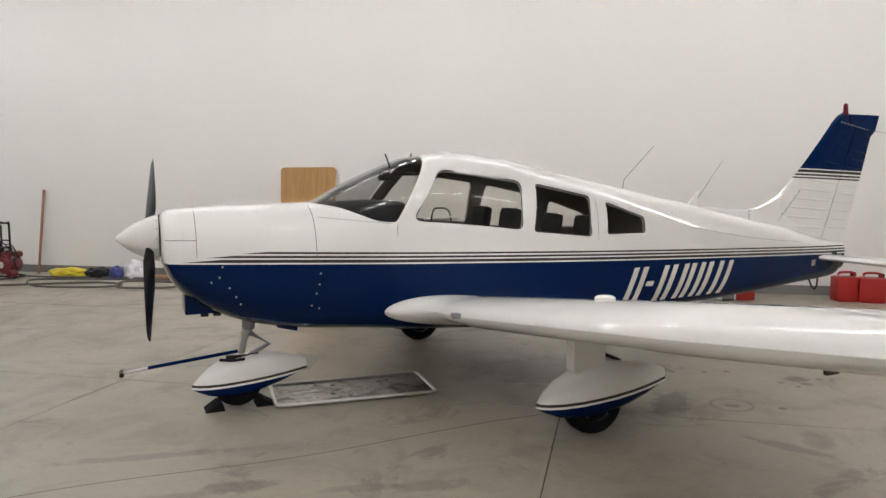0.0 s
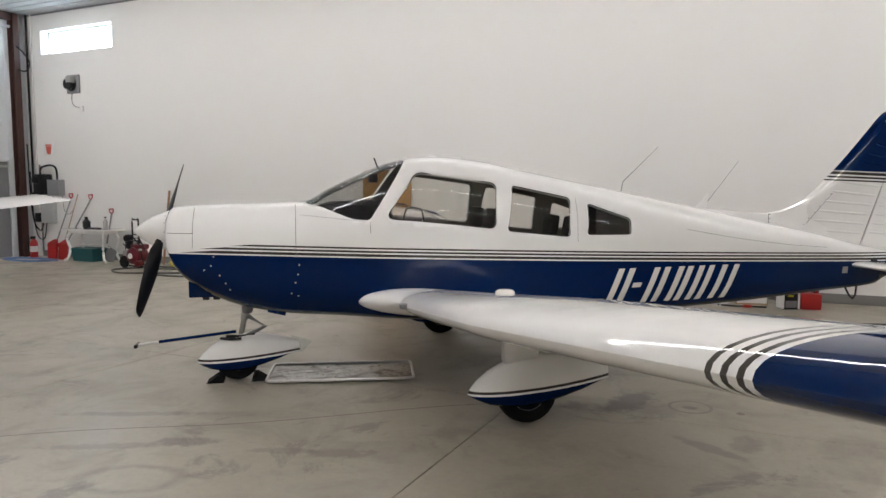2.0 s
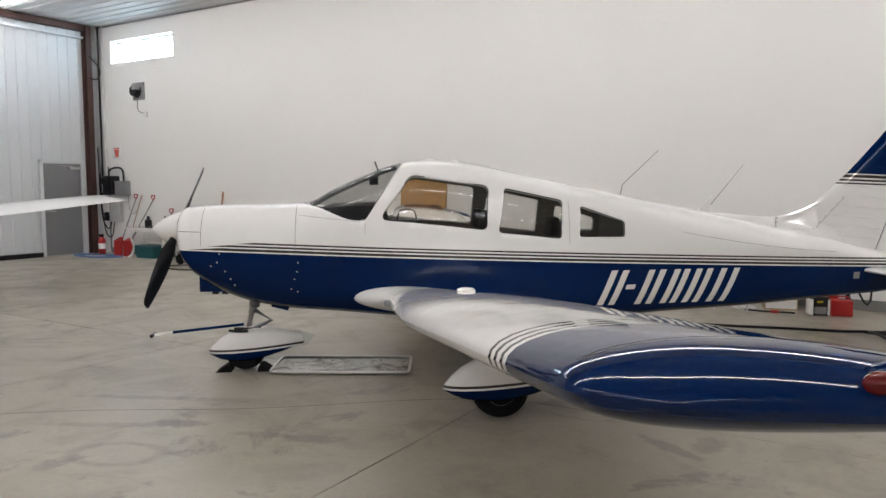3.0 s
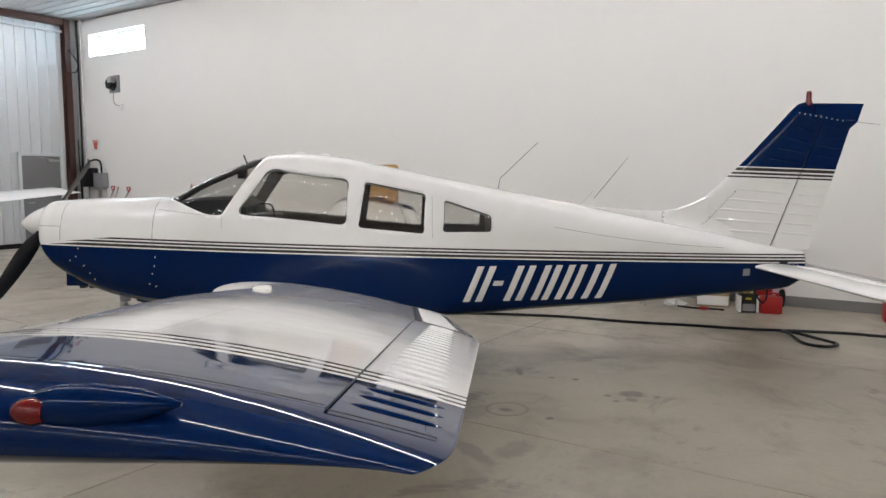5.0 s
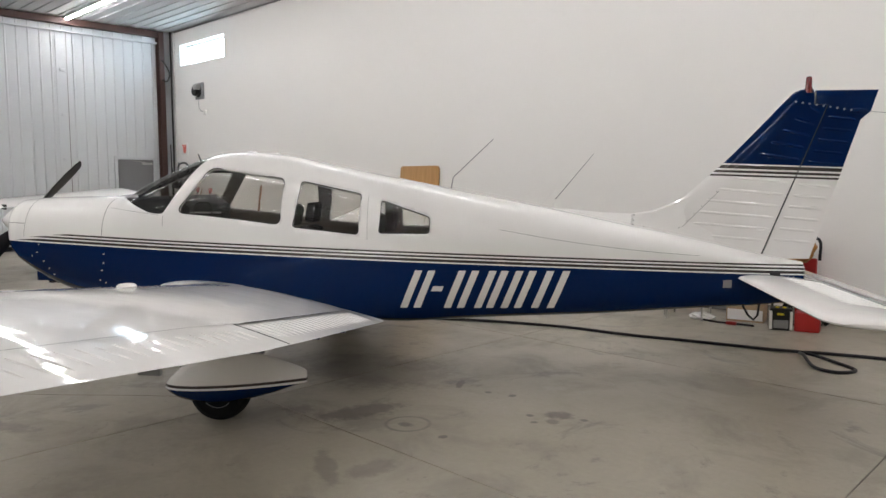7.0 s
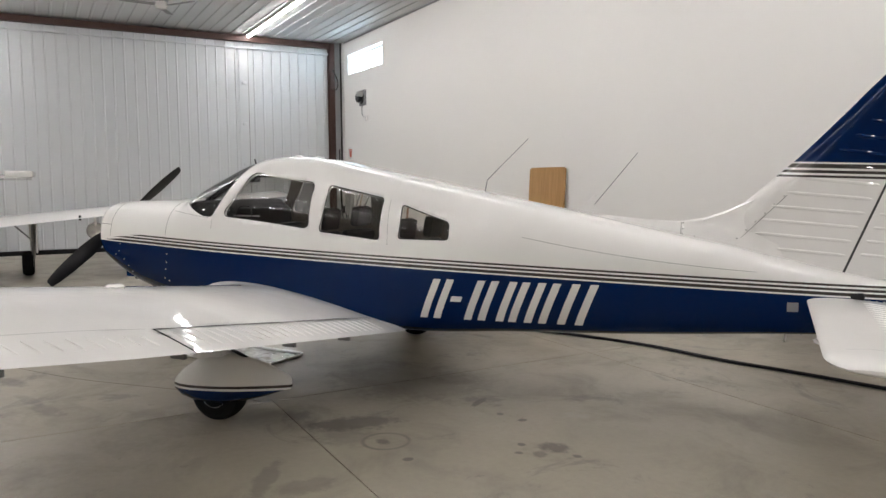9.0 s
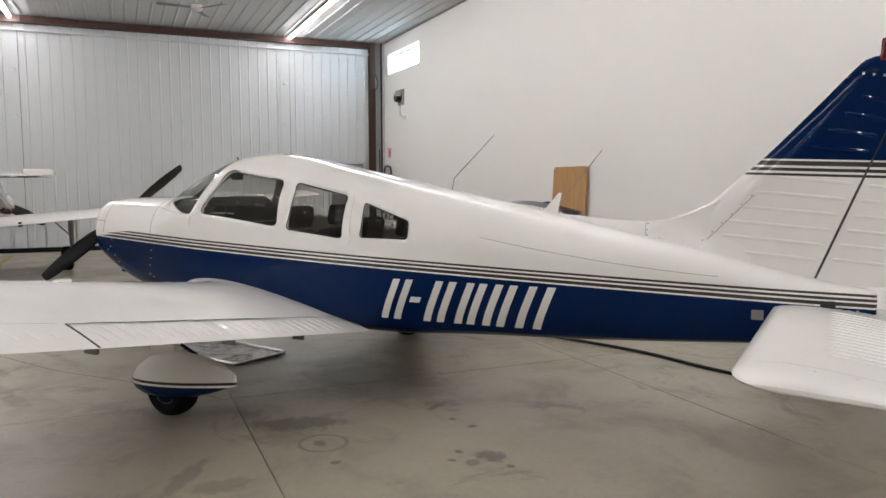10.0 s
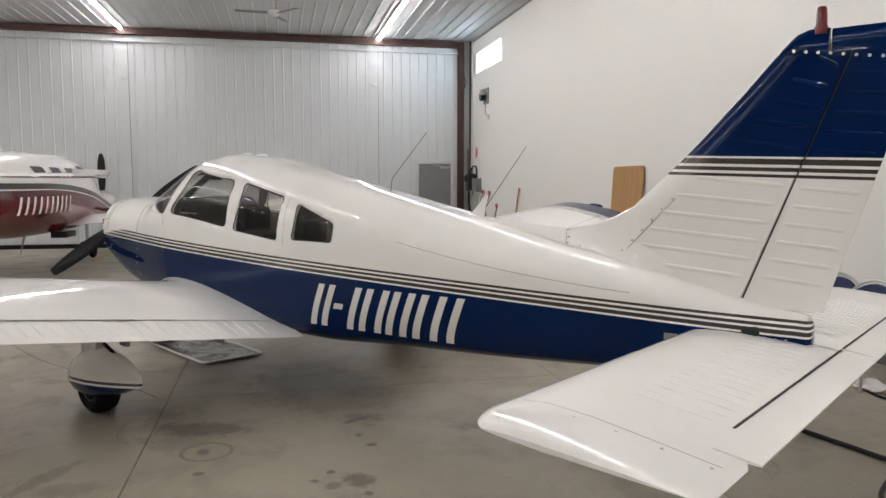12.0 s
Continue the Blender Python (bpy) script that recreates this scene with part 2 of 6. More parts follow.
    n.rough(n.ramp(mid, 0.3, 0.7, 0.28, 0.5))
    n.bump(fine, 0.12, 0.004)
    return m


def wall_paint(name, colour, scale=1.0):
    m = mat(name, colour, 0.55)
    n = Nodes(m)
    vec, x, y, z = n.xyz()
    c = n.mix(n.ramp(n.noise(vec, 0.5 * scale, 4), 0.3, 0.7, 0, 0.12), colour, tuple(v * 0.86 for v in colour))
    c = n.mix(n.ramp(n.noise(vec, 5 * scale, 5, 0.7), 0.62, 0.8, 0, 0.25), c, tuple(v * 0.8 for v in colour))
    n.colour(c)
    n.bump(n.noise(vec, 60 * scale, 2), 0.05, 0.003)
    return m


M_FLOOR = concrete()
M_JOINT = mat("joint_filler", (0.10, 0.085, 0.07), 0.8)
M_WALL = wall_paint("wall_paint", (0.79, 0.775, 0.745))
# low albedo so the two unseen walls send back little fill light
M_FARWALL = wall_paint("unseen_wall_dim", (0.34, 0.33, 0.31))
M_SHEET = wall_paint("white_sheet_metal", (0.62, 0.635, 0.65))
M_CEIL = wall_paint("ceiling_sheet", (0.58, 0.59, 0.60))
M_BEAM = wall_paint("brown_steel", (0.058, 0.024, 0.018), 3)
M_BASE = mat("grey_baseboard", (0.20, 0.195, 0.185), 0.6)
M_DOOR = wall_paint("grey_door_paint", (0.20, 0.20, 0.205), 2)


def emitter(name, colour, strength):
    m = bpy.data.materials.new(name)
    m.use_nodes = True
    b = m.node_tree.nodes["Principled BSDF"]
    b.inputs["Base Color"].default_value = (0.8, 0.8, 0.8, 1)
    b.inputs["Emission Color"].default_value = (*colour, 1)
    b.inputs["Emission Strength"].default_value = strength
    return m


M_TUBE = emitter("lamp_tube", LAMP_COLOUR, LAMP_WATTS)
M_SKYGLOW = emitter("daylight_backdrop", (0.72, 0.87, 1.0), 11.0)

# ---- hangar shell ----
X0, X1, Y0, Y1, ZC = -13.62, 14.0, -13.0, 10.90, 5.20
floor = tagged(part("floor", boxed(X0 - 0.3, X1 + 0.3, Y0 - 0.3, Y1 + 0.3, -0.3, FLOOR - 0.012), M_JOINT, None, smooth=False), "stained grey concrete hangar floor with saw-cut joints", "floor", kind="structure")
XS, YS = [X0 - 0.3, -7.1, -3.63, -0.18, 3.3, X1 + 0.3], [Y0 - 0.3, 5.10, 8.03, Y1 + 0.3]
for xa, xb in zip(XS, XS[1:]):
    for ya, yb in zip(YS, YS[1:]):
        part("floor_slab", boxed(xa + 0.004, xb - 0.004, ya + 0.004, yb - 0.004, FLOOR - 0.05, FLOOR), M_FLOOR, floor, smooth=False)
# a crack that runs slantwise
bm = bmesh.new()
crack = [Vector((-3.05 + 2.85 * t, 2.80 + 2.2 * t + 0.05 * math.sin(9 * t), FLOOR + 0.002)) for t in [i / 24 for i in range(25)]]
for a, b in zip(crack, crack[1:]):
    s_ = Vector((-(b - a).y, (b - a).x, 0)).normalized() * 0.004
    bm.faces.new([bm.verts.new(q) for q in (a + s_, a - s_, b - s_, b + s_)])
part("crack", bm, M_JOINT, floor, smooth=False)
# the long white wall with one high window
WX0, WX1, WZ0, WZ1 = -13.09, -10.94, 4.335, 4.84
bm = bmesh.new()
for a, b, c, d in ((X0 - 0.3, WX0, 0, ZC + 0.1), (WX1, X1 + 0.3, 0, ZC + 0.1), (WX0, WX1, 0, WZ0), (WX0, WX1, WZ1, ZC + 0.1)):
    box(bm, a, b, Y1, Y1 + 0.3, c, d)
tagged(part("wall_north", bm, M_WALL, None, smooth=False), "smooth white painted hangar wall", "wall", kind="structure")
# unseen closing walls, set far back and dim to shape the light
tagged(part("wall_east", boxed(X1, X1 + 0.3, Y0, Y1, 0, ZC + 0.1), M_FARWALL, None, smooth=False), "plain grey panelled hangar end wall", "wall", kind="structure")
tagged(part("wall_south", boxed(X0 - 0.3, X1 + 0.3, Y0 - 0.3, Y0, 0, ZC + 0.1), M_FARWALL, None, smooth=False), "plain grey panelled hangar wall", "wall", kind="structure")
tagged(part("backdrop", boxed(WX0 - 9, WX1 + 2, Y1 + 1.2, Y1 + 1.25, 3.0, 7.0), M_SKYGLOW, None, smooth=False), "bright overcast sky outside the high window", "sky", kind="structure")

# ceiling: ribbed white sheet
bm = bmesh.new()
prof = []
yy = Y0
while yy < Y1:
    prof += [(yy, 0.0), (yy + 0.20, 0.0), (yy + 0.215, -0.02), (yy + 0.245, -0.02), (yy + 0.26, 0.0)]
    yy += 0.26
prof = [p for p in prof if p[0] <= Y1] + [(Y1, 0.0)]
ring_loft(bm, [[(x, a, ZC + b + 0.02) for a, b in prof] for x in (X0, X1)], close=False)
box(bm, X0 - 0.3, X1 + 0.3, Y0 - 0.3, Y1 + 0.3, ZC + 0.1, ZC + 0.3)
tagged(part("ceiling", bm, M_CEIL, None, smooth=False), "ribbed white sheet metal hangar ceiling", "ceiling", kind="structure")

# door wall: ribbed white sheets
bm = bmesh.new()
yy = Y0
prof = []
while yy < 10.5:
    prof += [(yy, 0.0), (yy + 0.19, 0.0), (yy + 0.20, 0.013), (yy + 0.22, 0.013), (yy + 0.23, 0.0)]
    yy += 0.23
ring_loft(bm, [[(X0 + b, a, z) for a, b in prof] for z in (0.05, ZC - 0.1)], close=False)
box(bm, X0 - 0.3, X0 - 0.02, Y0 - 0.3, Y1 + 0.3, 0, ZC + 0.1)
tagged(part("wall_west", bm, M_SHEET, None, smooth=False), "large hangar door of ribbed white sheet metal", "hangar door", kind="structure")
bm = boxed(X0 - 0.02, X0 + 0.16, Y0, 10.53, ZC - 0.16, ZC - 0.02)
tagged(part("door_beam", bm, M_BEAM, None, smooth=False), "brown steel beam over the hangar door", "beam", kind="structure")
tagged(part("door_rail", boxed(X0 - 0.02, X0 + 0.10, Y0, 10.53, ZC - 0.32, ZC - 0.27), M_SHEET, None, smooth=False), "white steel rail under the brown beam", "rail", kind="structure")
bm = bmesh.new()
box(bm, X0, X0 + 0.15, 10.60, 10.62, FLOOR, ZC - 0.02)
box(bm, X0, X0 + 0.018, 10.53, 10.69, FLOOR, ZC - 0.02)
box(bm, X0 + 0.15, X0 + 0.165, 10.545, 10.675, FLOOR, ZC - 0.02)
tagged(part("column", bm, M_BEAM, None, smooth=False), "dark brown steel column beside the hangar door", "column", kind="structure")

# lamp strips on the ceiling
def lamp_strip(y):
    t = thing("strip_light", pose(0, y, ZC), "long white fluorescent strip light on the ceiling", "strip light", "ceiling strip lights")
    part("housing", boxed(X0 + 0.15, X1 - 0.5, -0.05, 0.05, -0.035, 0.0), M_WHITE, t, smooth=False)
    part("tube", boxed(X0 + 0.15, X1 - 0.5, -0.033, 0.033, -0.065, -0.037, 0.008), M_TUBE, t)


for y in (8.44, 2.36, -3.72, -9.80):
    lamp_strip(y)
# ---- aeroplane ----
PLANE = pose(-3.0, 4.266, 0.0, 0, 0, 36.7) @ Matrix.Diagonal((1.0, 1.0, 1.027, 1.0))
plane = thing("aeroplane", PLANE, "white and blue single-engine low-wing aeroplane parked on its wheels", "aeroplane")


def interp(table, u):
    if u <= table[0][0]:
        return table[0][1]
    for (a, fa), (b, fb) in zip(table, table[1:]):
        if u <= b:
            t = (u - a) / (b - a)
            return fa + (fb - fa) * t
    return table[-1][1]


def smooth_table(table):
    """Cubic (monotone) interpolation through the rows, as a function."""
    xs, ys = zip(*table)
    d = [(ys[i + 1] - ys[i]) / (xs[i + 1] - xs[i]) for i in range(len(xs) - 1)]
    m = [d[0]] + [0 if a * b <= 0 else 2 * a * b / (a + b) for a, b in zip(d, d[1:])] + [d[-1]]

    def f(u):
        u = min(max(u, xs[0]), xs[-1])
        i = max(k for k in range(len(xs) - 1) if xs[k] <= u)
        h = xs[i + 1] - xs[i]
        t = (u - xs[i]) / h
        return (2 * t ** 3 - 3 * t * t + 1) * ys[i] + (t ** 3 - 2 * t * t + t) * h * m[i] + (3 * t * t - 2 * t ** 3) * ys[i + 1] + (t ** 3 - t * t) * h * m[i + 1]

    return f


F_TOP = smooth_table([(0.265, 1.305), (0.282, 1.332), (0.31, 1.347), (0.36, 1.353), (0.6, 1.366), (1.27, 1.384), (1.50, 1.492), (1.75, 1.600), (1.97, 1.684), (2.15, 1.722), (2.32, 1.732), (2.66, 1.705), (3.04, 1.630), (3.70, 1.502), (4.04, 1.437), (4.81, 1.290), (5.42, 1.165), (5.83, 1.090), (6.42, 0.955), (6.70, 0.905)])
F_BOT = smooth_table([(0.265, 1.03), (0.28, 0.98), (0.33, 0.875), (0.45, 0.755), (0.62, 0.655), (0.85, 0.575), (1.15, 0.525), (1.6, 0.500), (2.2, 0.455), (3.0, 0.415), (3.6, 0.415), (4.3, 0.455), (5.1, 0.490), (6.0, 0.550), (6.55, 0.590), (6.70, 0.66)])
F_WID = smooth_table([(0.265, 0.275), (0.282, 0.312), (0.33, 0.350), (0.6, 0.40), (1.0, 0.445), (1.5, 0.50), (1.9, 0.530), (2.6, 0.540), (3.2, 0.530), (3.65, 0.505), (4.2, 0.455), (4.87, 0.378), (5.6, 0.280), (6.29, 0.165), (6.6, 0.09), (6.70, 0.05)])
F_WID_ = F_WID
F_WID = lambda u: 0.945 * F_WID_(u)
F_NUP = smooth_table([(0.2, 2.5), (0.6, 2.6), (1.27, 2.7), (2.0, 2.8), (3.4, 3.0), (4.5, 2.6), (6.7, 2.2)])
F_NLO = smooth_table([(0.2, 2.2), (0.6, 2.5), (1.3, 3.2), (2.0, 4.2), (3.5, 4.2), (5.0, 3.6), (6.7, 2.6)])


def f_mid(u):
    return min(max(0.95, F_BOT(u) + 0.25 * (F_TOP(u) - F_BOT(u))), F_BOT(u) + 0.66 * (F_TOP(u) - F_BOT(u)))


def skin_v(u, w, out=0.0):
    """Half width of the fuselage at station u and height w."""
    c = f_mid(u)
    if w >= c:
        k, n = (w - c) / (F_TOP(u) - c), F_NUP(u)
    else:
        k, n = (c - w) / (c - F_BOT(u)), F_NLO(u)
    k = min(abs(k), 1.0)
    return F_WID(u) * (1 - k ** n) ** (1 / n) + out


def section(u, count):
    """Points of one side from the top (0) to the bottom (count), as (v, w)."""
    c, t, b, wd = f_mid(u), F_TOP(u), F_BOT(u), F_WID(u)
    out = []
    for i in range(count + 1):
        a = math.pi * i / count
        s, co = math.sin(a), math.cos(a)
        n, h = (F_NUP(u), t - c) if co >= 0 else (F_NLO(u), c - b)
        r = (abs(s) ** n + abs(co) ** n) ** (-1 / n)
        out.append((wd * r * s, c + h * r * co))
    return out


def inside(p, poly):
    x, y = p
    hit = False
    for (ax, ay), (bx, by) in zip(poly, poly[1:] + poly[:1]):
        if (ay > y) != (by > y) and x < (bx - ax) * (y - ay) / (by - ay) + ax:
            hit = not hit
    return hit


def nearest(p, poly):
    best, where = 9e9, None
    for (ax, ay), (bx, by) in zip(poly, poly[1:] + poly[:1]):
        dx, dy = bx - ax, by - ay
        t = min(max(((p[0] - ax) * dx + (p[1] - ay) * dy) / (dx * dx + dy * dy + 1e-12), 0), 1)
        q = (ax + t * dx, ay + t * dy)
        d = math.hypot(p[0] - q[0], p[1] - q[1])
        if d < best:
            best, where = d, q
    return best, where


def rounded(poly, r, steps=5):
    """Polygon with rounded corners; r is one radius or one per corner."""
    out = []
    n = len(poly)
    for i in range(n):
        p, a, b = Vector(poly[i]), Vector(poly[i - 1]), Vector(poly[(i + 1) % n])
        rr = r[i] if isinstance(r, (list, tuple)) else r
        pa, pb = (a - p).normalized(), (b - p).normalized()
        for k in range(steps + 1):
            t = k / steps
            q = (p + pa * rr) * (1 - t) ** 2 + p * 2 * t * (1 - t) + (p + pb * rr) * t * t
            out.append((q.x, q.y))
    return out


WINDOWS = {
    "windshield": rounded([(1.262, 1.378), (1.40, 1.352), (1.53, 1.300), (1.65, 1.254), (1.768, 1.250), (2.070, 1.70), (2.0, 1.80), (1.2, 1.80)], [0.0, 0.05, 0.05, 0.05, 0.025, 0.01, 0.01, 0.01]),
    "front_window": rounded([(1.885, 1.262), (2.135, 1.605), (2.76, 1.518), (2.738, 1.178)], [0.07, 0.06, 0.05, 0.05]),
    "rear_window": rounded([(2.893, 1.500), (3.367, 1.404), (3.350, 1.108), (2.838, 1.160)], [0.03, 0.03, 0.03, 0.03]),
    "aft_window": rounded([(3.522, 1.358), (3.893, 1.236), (3.889, 1.118), (3.508, 1.120)], [0.025, 0.03, 0.025, 0.025]),
}

bm = bmesh.new()
us = []
u = 0.265
while u < 6.70:
    us.append(u)
    u += 0.008 if u < 0.4 else 0.03 if u < 1.15 else 0.014 if u < 3.98 else 0.06
us.append(6.70)
COUNT = 72
rings = []
for u in us:
    side = section(u, COUNT)
    rings.append([(u, -v, w) for v, w in side] + [(u, v, w) for v, w in side[-2:0:-1]])
rows = ring_loft(bm, rings)
# openings: faces within an outline become the pane, their border is drawn onto the outline
pane_faces = {k: [] for k in WINDOWS}
for f in bm.faces:
    c = f.calc_center_median()
    if 1.1 < c.x < 4.0 and c.z > 1.0:
        for k, poly in WINDOWS.items():
            if inside((c.x, c.z), poly):
                pane_faces[k].append(f)
border = {}
for k, fs in pane_faces.items():
    inn = set(fs)
    for f in fs:
        for e in f.edges:
            if any(g not in inn for g in e.link_faces):
                for v in e.verts:
                    border[v] = k
for v, k in border.items():
    d, q = nearest((v.co.x, v.co.z), WINDOWS[k])
    if d < 0.02:
        s = -1 if v.co.y < 0 else 1
        if abs(v.co.y) > 0.05:
            v.co = Vector((q[0], s * skin_v(q[0], q[1]), q[1]))
panes = {}
for k, fs in pane_faces.items():
    groups = {"": fs} if k == "windshield" else {"l": [f for f in fs if f.calc_center_median().y < 0], "r": [f for f in fs if f.calc_center_median().y > 0]}
    for g, gfs in groups.items():
        nb = bmesh.new()
        made = {}
        for f in gfs:
            vs = []
            for v in f.verts:
                if v not in made:
                    c = v.co.copy()
                    c.y *= 0.994
                    made[v] = nb.verts.new(c)
                vs.append(made[v])
            nb.faces.new(vs)
        panes[k, g] = nb
bmesh.ops.delete(bm, geom=[f for fs in pane_faces.values() for f in fs], context="FACES")
bmesh.ops.recalc_face_normals(bm, faces=bm.faces)
fus = part("fuselage", bm, [M_FUS, M_LINING], plane, "white over dark blue fuselage with grey pinstripes")
so = fus.modifiers.new("skin", "SOLIDIFY")
so.thickness, so.offset, so.material_offset = 0.022, -1.0, 1
for (k, g), nb in panes.items():
    ob = part(k if k == "windshield" else "cabin_window", nb, M_SCREEN if k == "windshield" else M_GLASS, plane, "clear curved perspex windshield" if k == "windshield" else "lightly tinted cabin window")
    ob.visible_shadow = False
for k, poly in WINDOWS.items():
    if k == "windshield":
        continue
    for s in (-1, 1):
        part("window_seal", loop_tube(bmesh.new(), [(a, s * skin_v(a, b), b) for a, b in poly], 0.004), M_DARK, plane)

# wings
def foil(n, t):
    """Upper and lower outline of a cambered section, chord 1, from the trailing edge over the top to the nose and back below."""
    pts = []
    for i in range(2 * n + 1):
        a = math.pi * i / n
        x = 0.5 * (1 + math.cos(a))
        y = 5 * t * (0.2969 * math.sqrt(x) - 0.126 * x - 0.3516 * x * x + 0.2843 * x ** 3 - 0.1036 * x ** 4)
        cam_ = 0.06 * x * (1 - x)
        pts.append((x, cam_ + y if i <= n else cam_ - y * 0.85))
    return pts


def wing_rows(v):
    le = interp([(0.45, 1.67), (0.50, 1.70), (0.56, 1.80), (0.62, 1.90), (0.72, 1.955), (1.05, 1.945), (2.95, 1.965), (5.10, 2.17), (5.2, 2.19)], v)
    te = interp([(0.45, 3.53), (2.60, 3.56), (2.95, 3.555), (5.10, 3.30), (5.2, 3.275)], v)
    zt = interp([(0.45, 0.450), (0.59, 0.470), (2.63, 0.754), (5.17, 1.112), (5.2, 1.116)], v)
    zl = interp([(0.45, 0.650), (1.1, 0.700), (5.17, 1.188), (5.2, 1.192)], v)
    return le, te, zt, zl - zt


def wing_ring(v, s, n=22, thick=None, grow=0.0):
    le, te, zt, dz = wing_rows(v)
    t = thick if thick is not None else interp([(0.45, 0.125), (1.05, 0.15), (2.95, 0.15), (5.1, 0.155)], v)
    c = te - le
    return [(le + x * c, s * v, zt + dz * (1 - x) + y * c) for x, y in foil(n, t)]


def wing_top(u, v):
    le, te, zt, dz = wing_rows(v)
    c = te - le
    x = min(max((u - le) / c, 0), 1)
    t = interp([(0.45, 0.125), (1.05, 0.15), (2.95, 0.15), (5.1, 0.155)], v)
    y = 5 * t * (0.2969 * math.sqrt(x) - 0.126 * x - 0.3516 * x * x + 0.2843 * x ** 3 - 0.1036 * x ** 4)
    return zt + dz * (1 - x) + (0.06 * x * (1 - x) + y) * c


def strip_on(bm, pts, half, lift, height=0.0015):
    """A narrow flat strip along points, with its width in the xy plane."""
    P = [Vector(p) for p in pts]
    rows = []
    for i, p in enumerate(P):
        d = P[min(i + 1, len(P) - 1)] - P[max(i - 1, 0)]
        d.z = 0
        s = Vector((-d.y, d.x, 0)).normalized() * half
        rows.append([p + s + Vector((0, 0, lift)), p - s + Vector((0, 0, lift))])
    for a, b in zip(rows, rows[1:]):
        bm.faces.new([bm.verts.new(q) for q in (a[0], a[1], b[1], b[0])])


def wing(s):
    bm = bmesh.new()
    vs = [0.40, 0.46, 0.50, 0.53, 0.56, 0.59, 0.62, 0.67, 0.72, 0.8, 0.9, 1.05, 1.2, 1.6, 2.0, 2.5, 2.95, 3.4, 3.9, 4.3, 4.6, 4.82, 4.93, 4.99]
    rings = [wing_ring(v, s) for v in vs]
    # rounded tip cap: the section shrinks and droops
    for k in range(1, 12):
        a = math.pi / 2 * k / 11.4
        sc = math.cos(a) ** 0.9
        v = 4.99 + 0.185 * math.sin(a)
        le, te, zt, dz = wing_rows(min(v, 5.2))
        r = wing_ring(min(v, 5.2), s)
        cx = le + 0.90 * (te - le)
        mid = lambda x: zt - 0.012 + (dz + 0.03 * (x - le) / (te - le)) * (te - x) / (te - le)
        r = [(cx + (x - cx) * (1 - (0.16 * (1 - sc) ** 1.3 if x < cx else 0.5 * (1 - sc) ** 1.2)), s * v, mid(x) + (z - mid(x)) * sc) for x, _, z in r]
        rings.append(r)
    ring_loft(bm, rings)
    bmesh.ops.recalc_face_normals(bm, faces=bm.faces)
    w = part("wing", bm, M_WING, plane, "white wing with blue tip and grey pinstripes")
    # control gaps
    def gap(name, a, b, half=0.0045):
        g = bmesh.new()
        n = 14
        pts = []
        for i in range(n + 1):
            t = i / n
            u, v = a[0] + (b[0] - a[0]) * t, a[1] + (b[1] - a[1]) * t
            pts.append((u, s * v, wing_top(u, v)))
        strip_on(g, pts, half, 0.0025)
        part(name, g, M_DARK, w, smooth=False)
    gap("flap_gap", (3.27, 0.50), (3.27, 2.58), 0.012)
    gap("aileron_gap", (3.262, 2.62), (3.085, 5.03), 0.0030)
    gap("flap_end_gap", (3.27, 2.58), (3.555, 2.60), 0.006)
    gap("aileron_end_gap", (3.085, 5.03), (3.275, 5.03), 0.0030)
    # stamped stiffening ribs of flap and aileron
    rows = [(0.66 + 0.08 * i, 3.30, 3.49) for i in range(24)] + [(2.720 + 0.092 * i, 3.330 - 0.0088 * i, 3.455 - 0.0069 * i) for i in range(25)]
    for v, a, b in rows:
        g = bmesh.new()
        ring = []
        for i in range(9):
            t = i / 8
            u = a + (b - a) * t
            r = 0.0095 * math.sin(math.pi * t) ** 0.25 + 0.0005
            zt = wing_top(u, v)
            ring.append([(u, s * (v - r), zt - 0.002), (u, s * (v - r * 0.4), zt + 0.004 * r / 0.008), (u, s * (v + r * 0.4), zt + 0.004 * r / 0.008), (u, s * (v + r), zt - 0.002)])
        ring_loft(g, ring, close=False)
        bmesh.ops.recalc_face_normals(g, faces=g.faces)
        part("stiffening_rib", g, M_WING, w)
    # fuel cap
    zc = wing_top(2.38, 2.015)
    part("fuel_cap", lathe(bmesh.new(), [(0.055, zc - 0.01), (0.055, zc + 0.012), (0.04, zc + 0.022), (0.02, zc + 0.024)], at=(2.38, s * 2.015, 0)), M_WHITE, w)
    return w


wing(-1), wing(1)


# fin and rudder: outline columns from leading to trailing edge
def slab(bm, heights, le, te, half, n=14):
    """A symmetric section lofted upwards; le, te, half are functions of height."""
    rings = []
    for h in heights:
        a, b, t = le(h), te(h), half(h)
        ring = []
        for i in range(2 * n):
            x = 0.5 * (1 + math.cos(math.pi * i / n))
            y = t * (min(1.0, math.sqrt(x / 0.25)) if x < 0.25 else 1 - 0.45 * (x - 0.25) / 0.75)
            ring.append((a + x * (b - a), y if i <= n else -y, h))
        rings.append(ring)
    ring_loft(bm, rings)


FIN_LE = smooth_table([(0.90, 5.60), (1.10, 5.66), (1.20, 5.70), (1.30, 5.75), (1.378, 5.82), (1.506, 5.962), (1.629, 6.10), (1.912, 6.375), (2.108, 6.558), (2.15, 6.605), (2.17, 6.66)])
HINGE = lambda h: 6.445 + (h - 1.045) * 0.387
RUD_TE = lambda h: 6.755 + (h - 0.915) * 0.3095
bm = bmesh.new()
